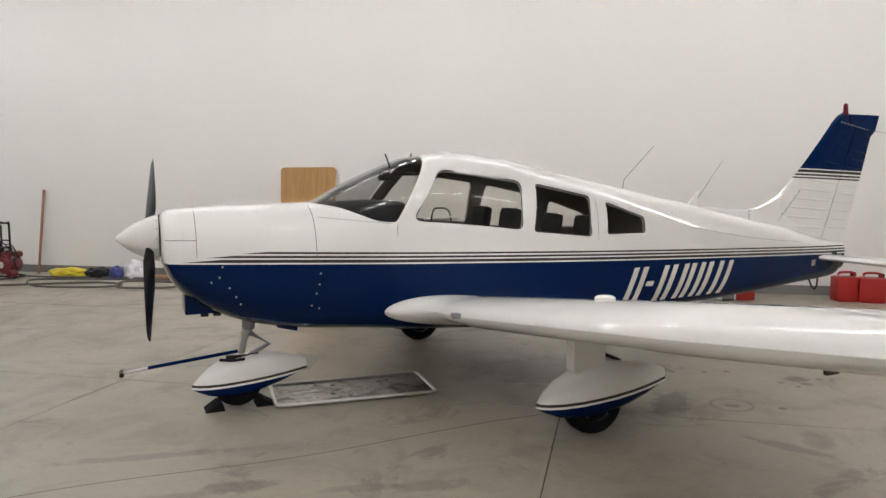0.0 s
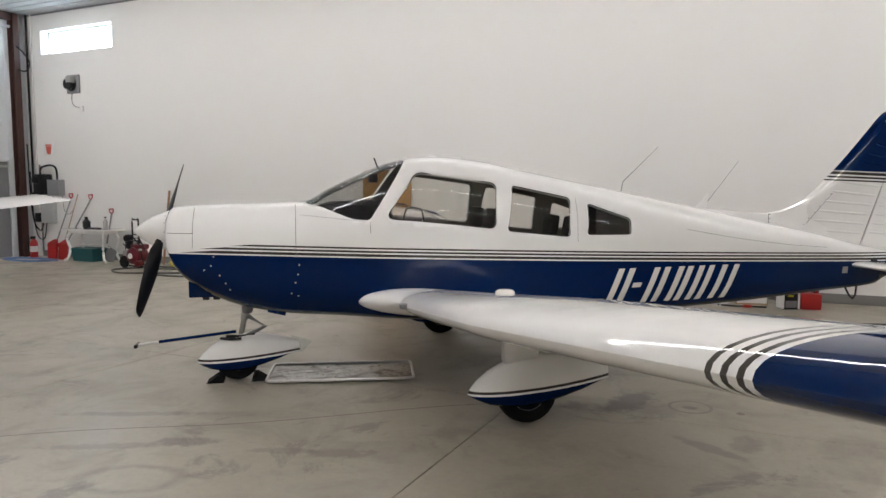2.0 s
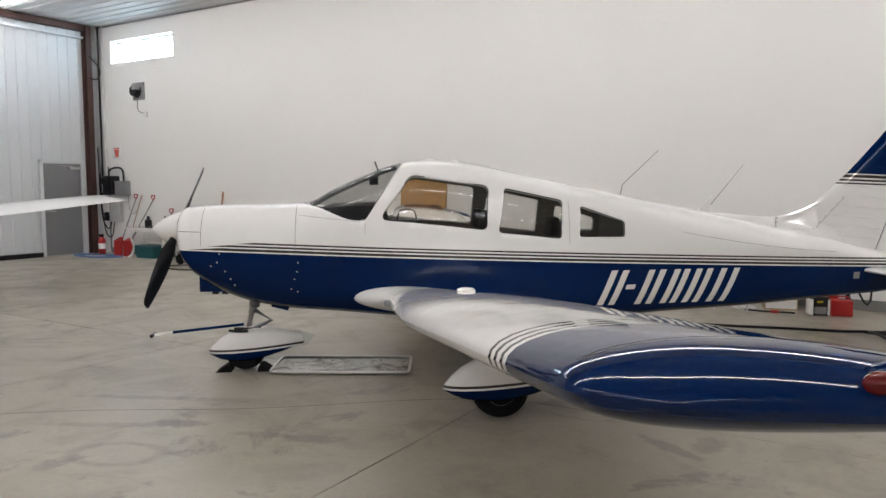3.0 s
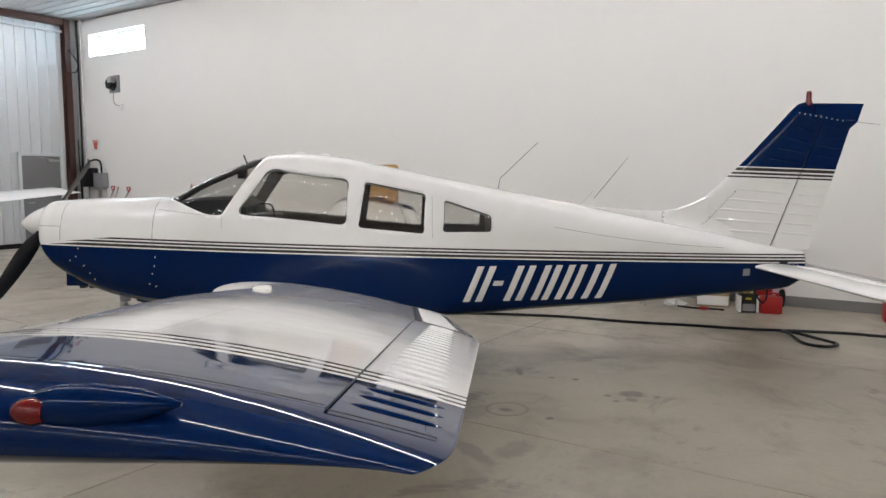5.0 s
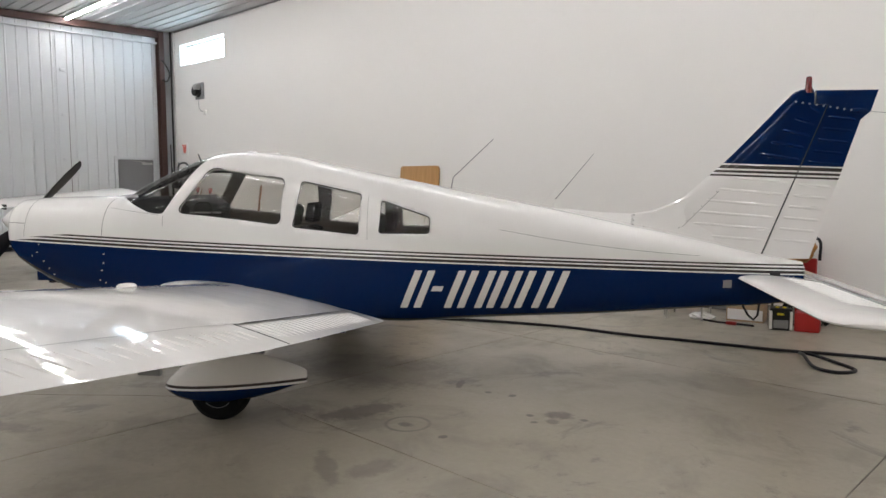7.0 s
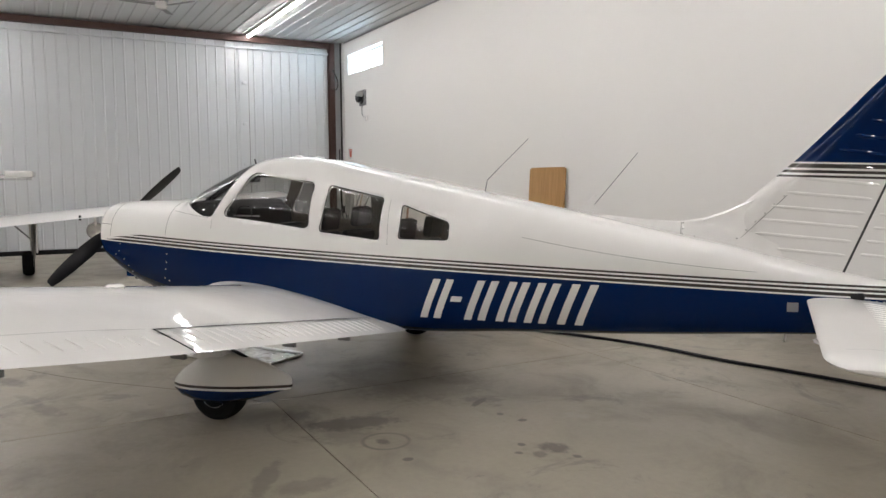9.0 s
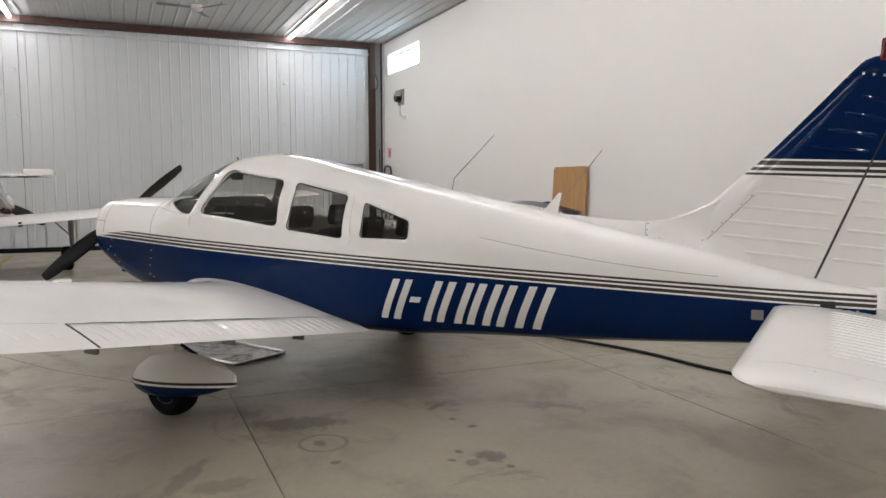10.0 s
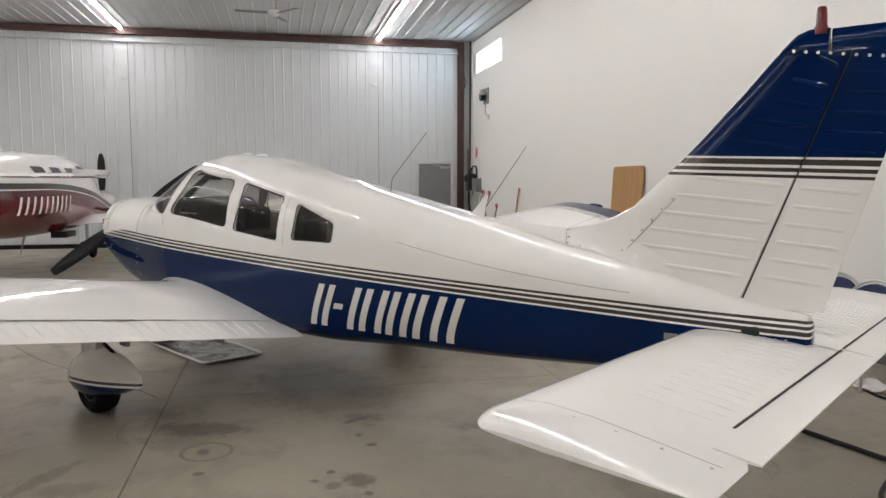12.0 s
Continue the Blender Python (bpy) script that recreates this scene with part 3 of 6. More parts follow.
slab(bm, [0.9 + 0.05 * i for i in range(24)] + [2.055, 2.057, 2.09, 2.13, 2.15, 2.165], lambda h: FIN_LE(h), lambda h: HINGE(h) - 0.003 if h < 2.056 else 6.738, lambda h: 0.045 if h < 2.1 else 0.045 * max(0.25, (2.19 - h) / 0.09))
bmesh.ops.recalc_face_normals(bm, faces=bm.faces)
fin = part("fin", bm, M_FIN, plane, "white fin with blue top and grey pinstripes")
bm = bmesh.new()
# rudder as a wedge
rr = []
for h in [0.925 + 0.06 * i for i in range(19)] + [2.0575, 2.0585, 2.10, 2.145, 2.158]:
    a, b = HINGE(h) + 0.003 if h < 2.058 else 6.750, RUD_TE(h) + (0.0 if h < 1.99 else 0.05)
    t = 0.026 if h < 2.15 else 0.015
    rr.append([(a, -t, h), (a, t, h), ((a + b) / 2, t * 0.7, h), (b, 0.004, h), (b, -0.004, h), ((a + b) / 2, -t * 0.7, h)])
ring_loft(bm, rr)
bmesh.ops.recalc_face_normals(bm, faces=bm.faces)
rud = part("rudder", bm, M_FIN, plane, "white rudder with blue top and grey pinstripes")
# added core fills the rudder gap; its dark colour paints the gap's shade
bm = bmesh.new()
ring_loft(bm, [[(HINGE(h) - 0.02, -0.012, h), (HINGE(h) + 0.02, -0.012, h), (HINGE(h) + 0.02, 0.012, h), (HINGE(h) - 0.02, 0.012, h)] for h in (0.94, 2.05)])
part("gap_core", bm, M_HINGE, fin, "dark spar inside the rudder gap", smooth=False)
for s in (-1, 1):
    for k in range(15):
        h = 1.86 + 0.0135 * k
        part("rivet", lathe(bmesh.new(), [(0.004, -0.008), (0.004, 0.0015), (0.001, 0.0025)] if s > 0 else [(0.001, -0.0025), (0.004, -0.0015), (0.004, 0.008)], "y", 6, (FIN_LE(h) + 0.085, s * 0.0435, h)), M_BLUE, fin)
# dorsal fillet
bm = bmesh.new()
rings = []
for u, top in ((4.80, 1.292), (4.95, 1.285), (5.2, 1.262), (5.42, 1.252), (5.58, 1.278), (5.72, 1.328), (5.82, 1.378), (5.90, 1.42), (6.12, 1.42)):
    b = F_TOP(u) - 0.05
    t = 0.006 + 0.03 * (u - 4.8) / 1.1 if u < 5.95 else 0.012
    rings.append([(u, -t * 2.2, b), (u, -t * 1.1, b + 0.45 * (top - b)), (u, -t * 0.6, top - 0.012), (u, 0, top), (u, t * 0.6, top - 0.012), (u, t * 1.1, b + 0.45 * (top - b)), (u, t * 2.2, b)])
ring_loft(bm, rings)
bmesh.ops.recalc_face_normals(bm, faces=bm.faces)
part("dorsal_fillet", bm, M_FIN, plane)


def bead(bm, a, b, r, side):
    """A stamped ridge from a to b on a nearly upright skin facing side."""
    A, B = Vector(a), Vector(b)
    ring = []
    for t in (0.0, 0.012, 0.035, 0.08, 0.5, 0.92, 0.965, 0.988, 1.0):
        p = A + (B - A) * t
        q = r * max(0.06, min(1.0, math.sin(math.pi * t) * 4.5) ** 0.45)
        ring.append([p + Vector((0, 0, q)), p + Vector((0, side * q * 0.5, q * 0.4)), p + Vector((0, side * q * 0.5, -q * 0.4)), p + Vector((0, 0, -q))])
    ring_loft(bm, ring, close=False)


for s in (-1, 1):
    for i in range(12):
        g = bmesh.new()
        h = 1.083 + 0.0853 * i
        a, b = FIN_LE(h) + 0.20, HINGE(h) - 0.045
        if h > 2.0:
            a += 0.03
        ya = lambda u: 0.045 * (1 - 0.45 * max(0.0, (u - FIN_LE(h)) / (HINGE(h) - FIN_LE(h)) - 0.25) / 0.75)
        bead(g, (a, s * (ya(a) - 0.001), h + 0.02), (b, s * (ya(b) - 0.001), h - 0.022), 0.0115, s)
        bmesh.ops.recalc_face_normals(g, faces=g.faces)
        part("stiffening_rib", g, M_FIN, fin)
    for i in range(12):
        g = bmesh.new()
        h = 1.06 + 0.0815 * i
        a, b = HINGE(h) + 0.04, RUD_TE(h) - 0.035
        yb = lambda u: 0.026 + (0.004 - 0.026) * (u - HINGE(h)) / (RUD_TE(h) - HINGE(h))
        bead(g, (a, s * (yb(a) + 0.001), h + 0.01), (b, s * (yb(b) + 0.003), h - 0.012), 0.010, s)
        bmesh.ops.recalc_face_normals(g, faces=g.faces)
        part("stiffening_rib", g, M_FIN, rud)
part("beacon", lathe(bmesh.new(), [(0.030, 2.14), (0.028, 2.175), (0.0245, 2.177), (0.021, 2.245), (0.018, 2.257), (0.008, 2.261)], at=(6.70, 0, 0)), M_RED, plane, "red rotating beacon lens")


# stabilator
def stab(s):
    bm = bmesh.new()
    rings = []
    for v, sc in ((0.02, 1), (0.3, 1), (0.8, 1), (1.3, 1), (1.66, 1), (1.74, 1), (1.78, 0.99), (1.82, 0.97), (1.86, 0.92), (1.89, 0.83), (1.91, 0.70), (1.925, 0.5), (1.933, 0.25)):
        le = 6.075 + (0.0 if v < 1.74 else 0.12 * (1 - math.sqrt(1 - ((v - 1.74) / 0.20) ** 2)))
        te = 6.72 if v < 1.42 else 6.85
        c, z = te - le, 0.765
        ring = []
        for x, y in foil(12, 0.10):
            ring.append((le + x * c, s * v, z + (y - 0.06 * x * (1 - x)) * c * sc))
        rings.append(ring)
    ring_loft(bm, rings)
    bmesh.ops.recalc_face_normals(bm, faces=bm.faces)
    st = part("stabilator", bm, M_WHITE, plane)
    st.matrix_local = Matrix.Translation((0.125 + 6.09, 0, 0.025 + 0.765)) @ Matrix.Rotation(radians(2.8), 4, "Y") @ Matrix.Translation((-6.09, 0, -0.765))
    tb = bmesh.new()
    rr = []
    for v in (0.005, 1.60):
        a = 6.732 if v < 1 else 6.80
        rr.append([(6.732, s * v, 0.778), (6.732, s * v, 0.758), (6.868, s * v, 0.762), (6.868, s * v, 0.767)])
    ring_loft(tb, rr)
    bmesh.ops.recalc_face_normals(tb, faces=tb.faces)
    part("trim_tab", tb, M_WHITE, st)
    g = bmesh.new()
    strip_on(g, [(6.722, s * 0.01, 0.778), (6.722, s * 1.40, 0.778)], 0.006, 0.001)
    part("tab_gap", g, M_DARK, st, smooth=False)
    g = bmesh.new()
    strip_on(g, [(6.16, s * 1.71, 0.80), (6.25, s * 1.71, 0.812), (6.40, s * 1.71, 0.8095), (6.6, s * 1.71, 0.792), (6.8, s * 1.71, 0.772)], 0.002, 0.001)
    part("tip_seam", g, M_GREY, st, smooth=False)
    for i in range(16):
        g = bmesh.new()
        v = 0.24 + 0.075 * i
        ring = []
        for k in range(9):
            t = k / 8
            u = 6.37 + 0.30 * t
            x = (u - 6.075) / 0.645
            y = 5 * 0.10 * (0.2969 * math.sqrt(x) - 0.126 * x - 0.3516 * x * x + 0.2843 * x ** 3 - 0.1036 * x ** 4) * 0.645
            r = 0.0115 * max(0.05, math.sin(math.pi * t) ** 0.2)
            z = 0.765 + y
            ring.append([(u, s * (v - r), z - 0.001), (u, s * (v - r * 0.4), z + r * 0.55), (u, s * (v + r * 0.4), z + r * 0.55), (u, s * (v + r), z - 0.001)])
        ring_loft(g, ring, close=False)
        bmesh.ops.recalc_face_normals(g, faces=g.faces)
        part("stiffening_rib", g, M_WHITE, st)
    for u in (6.22, 6.36, 6.50, 6.64, 6.78):
        x = (u - 6.10) / 0.75
        y = 5 * 0.10 * (0.2969 * math.sqrt(x) - 0.126 * x - 0.3516 * x * x + 0.2843 * x ** 3 - 0.1036 * x ** 4) * 0.75
        part("screw", lathe(bmesh.new(), [(0.006, 0), (0.005, 0.002)], sides=8, at=(u, s * 1.735, 0.765 + y * 0.98)), M_STEEL, st)


stab(-1), stab(1)

# propeller and spinner
prof = [(0.003, -0.006), (0.014, 0.002), (0.030, 0.018), (0.060, 0.055), (0.090, 0.10), (0.115, 0.15), (0.134, 0.20), (0.145, 0.235), (0.148, 0.250)]
part("spinner", lathe(bmesh.new(), prof, "x", 32, (0, 0, 1.165)), M_WHITE, plane, "glossy white propeller spinner")
part("spinner_backplate", lathe(bmesh.new(), [(0.10, 0.2505), (0.152, 0.2505), (0.154, 0.254), (0.152, 0.258), (0.10, 0.259)], "x", 32, (0, 0, 1.165)), M_ALU, plane, "bare metal spinner backplate")
for k in range(14):
    a = 2 * math.pi * (k + 0.5) / 14
    part("screw", lathe(bmesh.new(), [(0.005, 0.147), (0.005, 0.150), (0.001, 0.151)], "z", 8), M_STEEL, plane).matrix_local = Matrix.Translation((0.242, 0, 1.165)) @ Matrix.Rotation(a, 4, "X")


def blade(roll, lean):
    bm = bmesh.new()
    rings = []
    for r, ch, th, tw in ((0.08, 0.05, 0.045, 60), (0.17, 0.07, 0.035, 50), (0.28, 0.115, 0.026, 38), (0.45, 0.135, 0.02, 28), (0.65, 0.125, 0.014, 21), (0.82, 0.10, 0.010, 17), (0.90, 0.075, 0.008, 15), (0.915, 0.05, 0.006, 15)):
        ring = []
        for k in range(10):
            a = 2 * math.pi * k / 10
            x, y = th / 2 * math.sin(a), ch / 2 * math.cos(a)
            t = -radians(tw)
            ring.append((0.205 + lean * r + x * math.cos(t) + y * math.sin(t), -x * math.sin(t) + y * math.cos(t), r))
        rings.append(ring)
    ring_loft(bm, rings)
    bmesh.ops.recalc_face_normals(bm, faces=bm.faces)
    bmesh.ops.transform(bm, matrix=Matrix.Translation((0, 0, 1.163)) @ Matrix.Rotation(radians(roll), 4, "X"), verts=bm.verts)
    part("propeller_blade", bm, M_BLACK, plane, "matt black propeller blade")


blade(-56.5, 0.06), blade(-56.5 + 180, -0.05)


# wheels and pants
def wheel(at, r, width):
    x, y, z = at
    h = width / 2
    w = part("wheel", lathe(bmesh.new(), [(r * 0.55, -h * 0.8), (r * 0.8, -h), (r * 0.95, -h * 0.75), (r, -h * 0.3), (r, h * 0.3), (r * 0.95, h * 0.75), (r * 0.8, h), (r * 0.55, h * 0.8)], "y", 32, at), M_RUBBER, plane, "black rubber tyre")
    part("rim", lathe(bmesh.new(), [(0.02, -h * 0.9), (r * 0.25, -h * 0.88), (r * 0.3, -h * 0.6), (r * 0.5, -h * 0.6), (r * 0.56, -h * 0.84), (r * 0.56, h * 0.84), (r * 0.5, h * 0.6), (0.02, h * 0.6)], "y", 24, at), M_ALU, w, "cast aluminium rim")


def pant(at, length, height, width):
    """Streamlined wheel fairing; at is the widest line at its nose."""
    x0, y0, z0 = at
    bm = bmesh.new()
    rings = []
    for t, up, dn, wd in ((0.0, 0.02, 0.02, 0.02), (0.02, 0.14, 0.12, 0.22), (0.06, 0.34, 0.26, 0.48), (0.14, 0.62, 0.48, 0.76), (0.26, 0.88, 0.64, 0.96), (0.38, 0.99, 0.71, 1.0), (0.5, 1.0, 0.69, 0.98), (0.65, 0.90, 0.52, 0.84), (0.8, 0.74, 0.32, 0.58), (0.92, 0.55, 0.10, 0.30), (0.985, 0.42, -0.02, 0.12), (1.0, 0.36, -0.04, 0.07)):
        ring = []
        for k in range(24):
            a = 2 * math.pi * k / 24
            c, s_ = math.cos(a), math.sin(a)
            p = 2.4
            q = (abs(c) ** p + abs(s_) ** p) ** (-1 / p)
            ring.append((t * length, width / 2 * wd * c * q, (height * 0.56 * up if s_ > 0 else height * 0.44 * dn) * s_ * q + 0.06 * t))
        rings.append(ring)
    ring_loft(bm, rings)
    bmesh.ops.recalc_face_normals(bm, faces=bm.faces)
    ob = part("wheel_pant", bm, M_PANT, plane, "white and blue streamlined wheel fairing")
    ob.location = (x0, y0, z0)
    return ob


for s in (-1, 1):
    wheel((2.68, s * 1.47, FLOOR + 0.20), 0.20, 0.165)
    pant((2.29, s * 1.465, 0.197), 0.965, 0.37, 0.27)
    bm = bmesh.new()
    box(bm, 2.52, 2.76, s * 1.47 - 0.05, s * 1.47 + 0.05, 0.38, 0.78, 0.03)
    part("gear_leg", bm, M_WHITE, plane, "white landing gear leg fairing")
wheel((0.74, 0, FLOOR + 0.175), 0.175, 0.13)
pant((0.43, 0, 0.150), 0.80, 0.33, 0.25)
bm = tube(bmesh.new(), [(0.84, 0, 0.66), (0.80, 0, 0.47)], 0.032, 14)
tube(bm, [(0.80, 0, 0.48), (0.76, 0, 0.30)], 0.022, 14)
part("nose_strut", bm, M_STEEL, plane, "polished steel nose gear strut")
bm = tube(bmesh.new(), [(0.83, -0.03, 0.50), (0.96, -0.01, 0.41), (0.80, -0.03, 0.335)], 0.019, 8)
part("torque_link", bm, M_GREY, plane)

# cabin
def seat(u, v, tall, material):
    bm = bmesh.new()
    box(bm, u - 0.28, u + 0.22, v - 0.22, v + 0.22, 0.66, 0.86, 0.05)
    box(bm, -0.06, 0.06, v - 0.21, v + 0.21, 0.0, tall, 0.05, Matrix.Translation((u + 0.22, 0, 0.80)) @ Matrix.Rotation(radians(14), 4, "Y"))
    box(bm, -0.045, 0.045, v - 0.12, v + 0.12, 0.0, 0.17, 0.04, Matrix.Translation((u + 0.22 + 0.25 * tall, 0, 0.815 + tall)) @ Matrix.Rotation(radians(10), 4, "Y"))
    part("seat", bm, material, plane, "dark grey cloth cabin seat with headrest")


for v in (-0.25, 0.25):
    seat(2.45, v, 0.34, M_SEAT)
    seat(3.15, v, 0.27, M_SEAT)
part("cabin_floor", boxed(1.9, 3.85, -0.36, 0.36, 0.60, 0.66), M_LINING, plane, smooth=False)
part("rear_bulkhead", boxed(3.93, 3.96, -0.36, 0.36, 0.6, 1.30), M_LINING, plane, smooth=False)
bm = bmesh.new()
ring_loft(bm, [[(u_, -h_, 1.17), (u_, h_, 1.17), (u_, h_, z_ - 0.02), (u_, h_ - 0.04, z_), (u_, -h_ + 0.04, z_), (u_, -h_, z_ - 0.02)] for u_, h_, z_ in ((1.32, 0.24, 1.32), (1.50, 0.32, 1.375), (1.85, 0.37, 1.385), (1.95, 0.38, 1.31))])
bmesh.ops.recalc_face_normals(bm, faces=bm.faces)
part("glareshield", bm, M_DARK, plane)
part("instrument_panel", boxed(1.68, 2.015, -0.44, 0.44, 0.80, 1.17, 0.005), M_BLACK, plane)


# ---- smaller parts of the aeroplane ----
def skin_patch(bm, quad, lift=0.003, side=-1, n=8, edge=True):
    """A four-cornered patch laid on the fuselage side; quad as (u, w) corners in order."""
    a, b, c, d = (Vector(q) for q in quad)
    grid = []
    for i in range(n + 1):
        row = []
        for j in range(n + 1):
            p = (a.lerp(b, i / n)).lerp(d.lerp(c, i / n), j / n)
            row.append(bm.verts.new((p.x, side * skin_v(p.x, p.y, lift), p.y)))
        grid.append(row)
    for i in range(n):
        for j in range(n):
            bm.faces.new((grid[i][j], grid[i + 1][j], grid[i + 1][j + 1], grid[i][j + 1]))


# the marking on the tail side: plain slanted bars
for u0 in (3.665, 3.765, 3.995, 4.095, 4.225, 4.315, 4.425, 4.525, 4.655, 4.775):
    bm = bmesh.new()
    skin_patch(bm, [(u0, 0.562), (u0 + 0.055, 0.562), (u0 + 0.175, 0.845), (u0 + 0.120, 0.845)], 0.002, n=10)
    bmesh.ops.recalc_face_normals(bm, faces=bm.faces)
    part("marking_bar", bm, M_LETTER, plane, "white slanted marking bar")
bm = bmesh.new()
skin_patch(bm, [(3.905, 0.690), (3.985, 0.690), (4.0, 0.728), (3.92, 0.728)], 0.002, n=4)
bmesh.ops.recalc_face_normals(bm, faces=bm.faces)
part("marking_bar", bm, M_LETTER, plane, "short white marking bar")


def seam(pts, r=0.0022, name="panel_seam", material=None, parent=None, side=-1):
    P = [(u, side * skin_v(u, w), w) for u, w in pts]
    part(name, tube(bmesh.new(), P, r, 5), material or M_SEAM, parent or plane)


for s in (-1, 1):
    # cowling joints, hinge line and door outline
    seam([(1.218, F_TOP(1.22) - 0.002 - (F_TOP(1.22) - 1.0) * k / 20) for k in range(21)], side=s)
    seam([(0.47, F_TOP(0.47) - 0.002 - (F_TOP(0.47) - 1.06) * k / 14) for k in range(15)], side=s)
    seam([(0.288 + 0.182 * k / 8, 1.165 - 0.004 * k / 8) for k in range(9)], side=s)
    seam([(4.42 + 0.124 * k, 1.146 - 0.0235 * k + 0.00065 * k * k) for k in range(13)], r=0.0012, side=s)
    seam([(1.77, 1.235 - 0.02 * k) for k in range(5)] , r=0.0015, side=s)
    seam([(3.42, 1.40 - 0.03 * k) for k in range(12)], r=0.0012, side=s)
    seam([(1.25 + 0.06 * k, 1.290 - 0.006 * k) for k in range(9)], r=0.0012, side=s)
    for u, w in ((0.62, 0.995), (0.60, 0.93), (0.66, 0.86), (0.70, 0.80), (0.73, 0.75), (1.24, 0.93), (1.23, 0.86), (1.21, 0.80), (1.18, 0.72), (1.23, 0.70), (0.55, 0.90)):
        ob = part("fastener", lathe(bmesh.new(), [(0.006, 0), (0.005, 0.002), (0.001, 0.003)], "y", 10, (u, 0, w)), M_STEEL, plane)
        ob.location = (0, skin_v(u, w) - 0.001 if s > 0 else -skin_v(u, w) - 0.003, 0)
    # static plate, latch
    bm = bmesh.new()
    skin_patch(bm, [(6.09, 0.72), (6.155, 0.72), (6.155, 0.778), (6.09, 0.778)], 0.002, side=s, n=3)
    bmesh.ops.recalc_face_normals(bm, faces=bm.faces)
    part("access_plate", bm, M_GREY, plane, "small bare grey access plate")
    # rivets along the fin's foot
    foot = [(5.443, 1.245), (5.441, 1.205), (5.438, 1.172), (5.518, 1.157), (5.578, 1.142), (5.737, 1.112)] + [(5.782 + 0.0544 * k, 1.151 + 0.0542 * k) for k in range(6)]
    for k, (u, w) in enumerate(foot):
        y = 0.033 if k < 5 else 0.046
        part("screw", lathe(bmesh.new(), [(0.0055, -0.012), (0.0055, 0.002), (0.001, 0.003)] if s > 0 else [(0.001, -0.003), (0.0055, -0.002), (0.0055, 0.012)], "y", 8, (u, s * y, w)), M_STEEL, fin)
    part("fillet_seam", tube(bmesh.new(), [(5.765, s * 0.045, 1.115), (6.07, s * 0.0445, 1.425)], 0.0016, 5), M_SEAM, fin)
    part("fillet_seam", tube(bmesh.new(), [(5.430, s * 0.028, 1.250), (5.428, s * 0.034, 1.168)], 0.0016, 5), M_SEAM, fin)
    for k in range(9):
        t = k / 8
        part("screw", lathe(bmesh.new(), [(0.007, -0.004), (0.007, 0.003), (0.001, 0.004)], "y", 8, (6.60 + 0.40 * t, s * (0.043 - 0.024 * t), 2.075 - 0.062 * t)), M_STEEL, fin)
    for k in range(5):
        t = k / 4
        part("screw", lathe(bmesh.new(), [(0.007, -0.004), (0.007, 0.003), (0.001, 0.004)], "y", 8, (6.50 + 0.17 * t, s * skin_v(6.5 + 0.17 * t, 0.80), 0.80 - 0.01 * t)), M_STEEL, fus)

# cowl face: dark inlets either side of the spinner, nose ring, lower intake box
for s in (-1, 1):
    bm = bmesh.new()
    pts = rounded([(s * 0.158, 1.11), (s * 0.150, 1.26), (s * 0.195, 1.265), (s * 0.228, 1.20), (s * 0.225, 1.12)], 0.02)
    ring_loft(bm, [[(0.2635, a, b) for a, b in pts], [(0.34, a, b) for a, b in pts]])
    part("air_inlet", bm, M_DARK, plane, "dark cooling air inlet")
part("nose_ring", lathe(bmesh.new(), [(0.135, 0.258), (0.138, 0.262), (0.13, 0.285), (0.10, 0.29)], "x", 32, (0, 0, 1.18)), M_DARK, plane)
bm = bmesh.new()
box(bm, 0.40, 0.66, -0.13, 0.13, 0.665, 0.80, 0.012)
part("intake_box", bm, M_BLUE, plane, "blue air intake box under the cowling")
for u in (0.50, 0.58):
    part("exhaust_stub", boxed(u, u + 0.05, -0.12, -0.05, 0.645, 0.67, 0.005), M_BLACK, plane)
bm = bmesh.new()
box(bm, -0.09, 0.05, -0.20, 0.20, -0.012, 0.012, 0.004, Matrix.Translation((1.08, 0, 0.540)) @ Matrix.Rotation(radians(14), 4, "Y"))
part("cowl_flap", bm, M_BLUE, plane)

# aerials
def rod(name, pts, r, material, label=""):
    part(name, tube(bmesh.new(), pts, r, 8), material, plane, label)


rod("whip_aerial", [(4.00, 0, 1.43), (4.018, 0, 1.53), (4.34, 0, 1.825)], [0.005, 0.0035, 0.0025], M_GREY, "thin bent wire aerial")
bm = bmesh.new()
ring_loft(bm, [[(4.70, -0.012, 1.295), (4.82, -0.004, 1.275), (4.82, 0.004, 1.275), (4.70, 0.012, 1.295)], [(4.755, -0.009, 1.345), (4.83, -0.003, 1.34), (4.83, 0.003, 1.34), (4.755, 0.009, 1.345)], [(4.83, -0.004, 1.43), (4.85, -0.002, 1.43), (4.85, 0.002, 1.43), (4.83, 0.004, 1.43)]])
bmesh.ops.recalc_face_normals(bm, faces=bm.faces)
part("aerial_base", bm, M_WHITE, plane, "white tapered aerial base")
rod("whip_aerial", [(4.835, 0, 1.36), (5.128, 0, 1.708)], [0.0035, 0.0022], M_GREY, "thin raked wire aerial")
rod("temperature_probe", [(1.885, 0, 1.63), (1.85, 0, 1.72)], 0.006, M_BLACK, "short dark outside air probe")
for u in (2.32, 2.52):
    part("roof_fairing", lathe(bmesh.new(), [(0.05, F_TOP(u) - 0.012), (0.045, F_TOP(u) + 0.006), (0.025, F_TOP(u) + 0.012), (0.004, F_TOP(u) + 0.013)], at=(u, 0, 0)), M_WHITE, plane)
rod("tail_wire", [(7.07, 0, 2.01), (7.35, 0, 1.985)], 0.002, M_GREY)
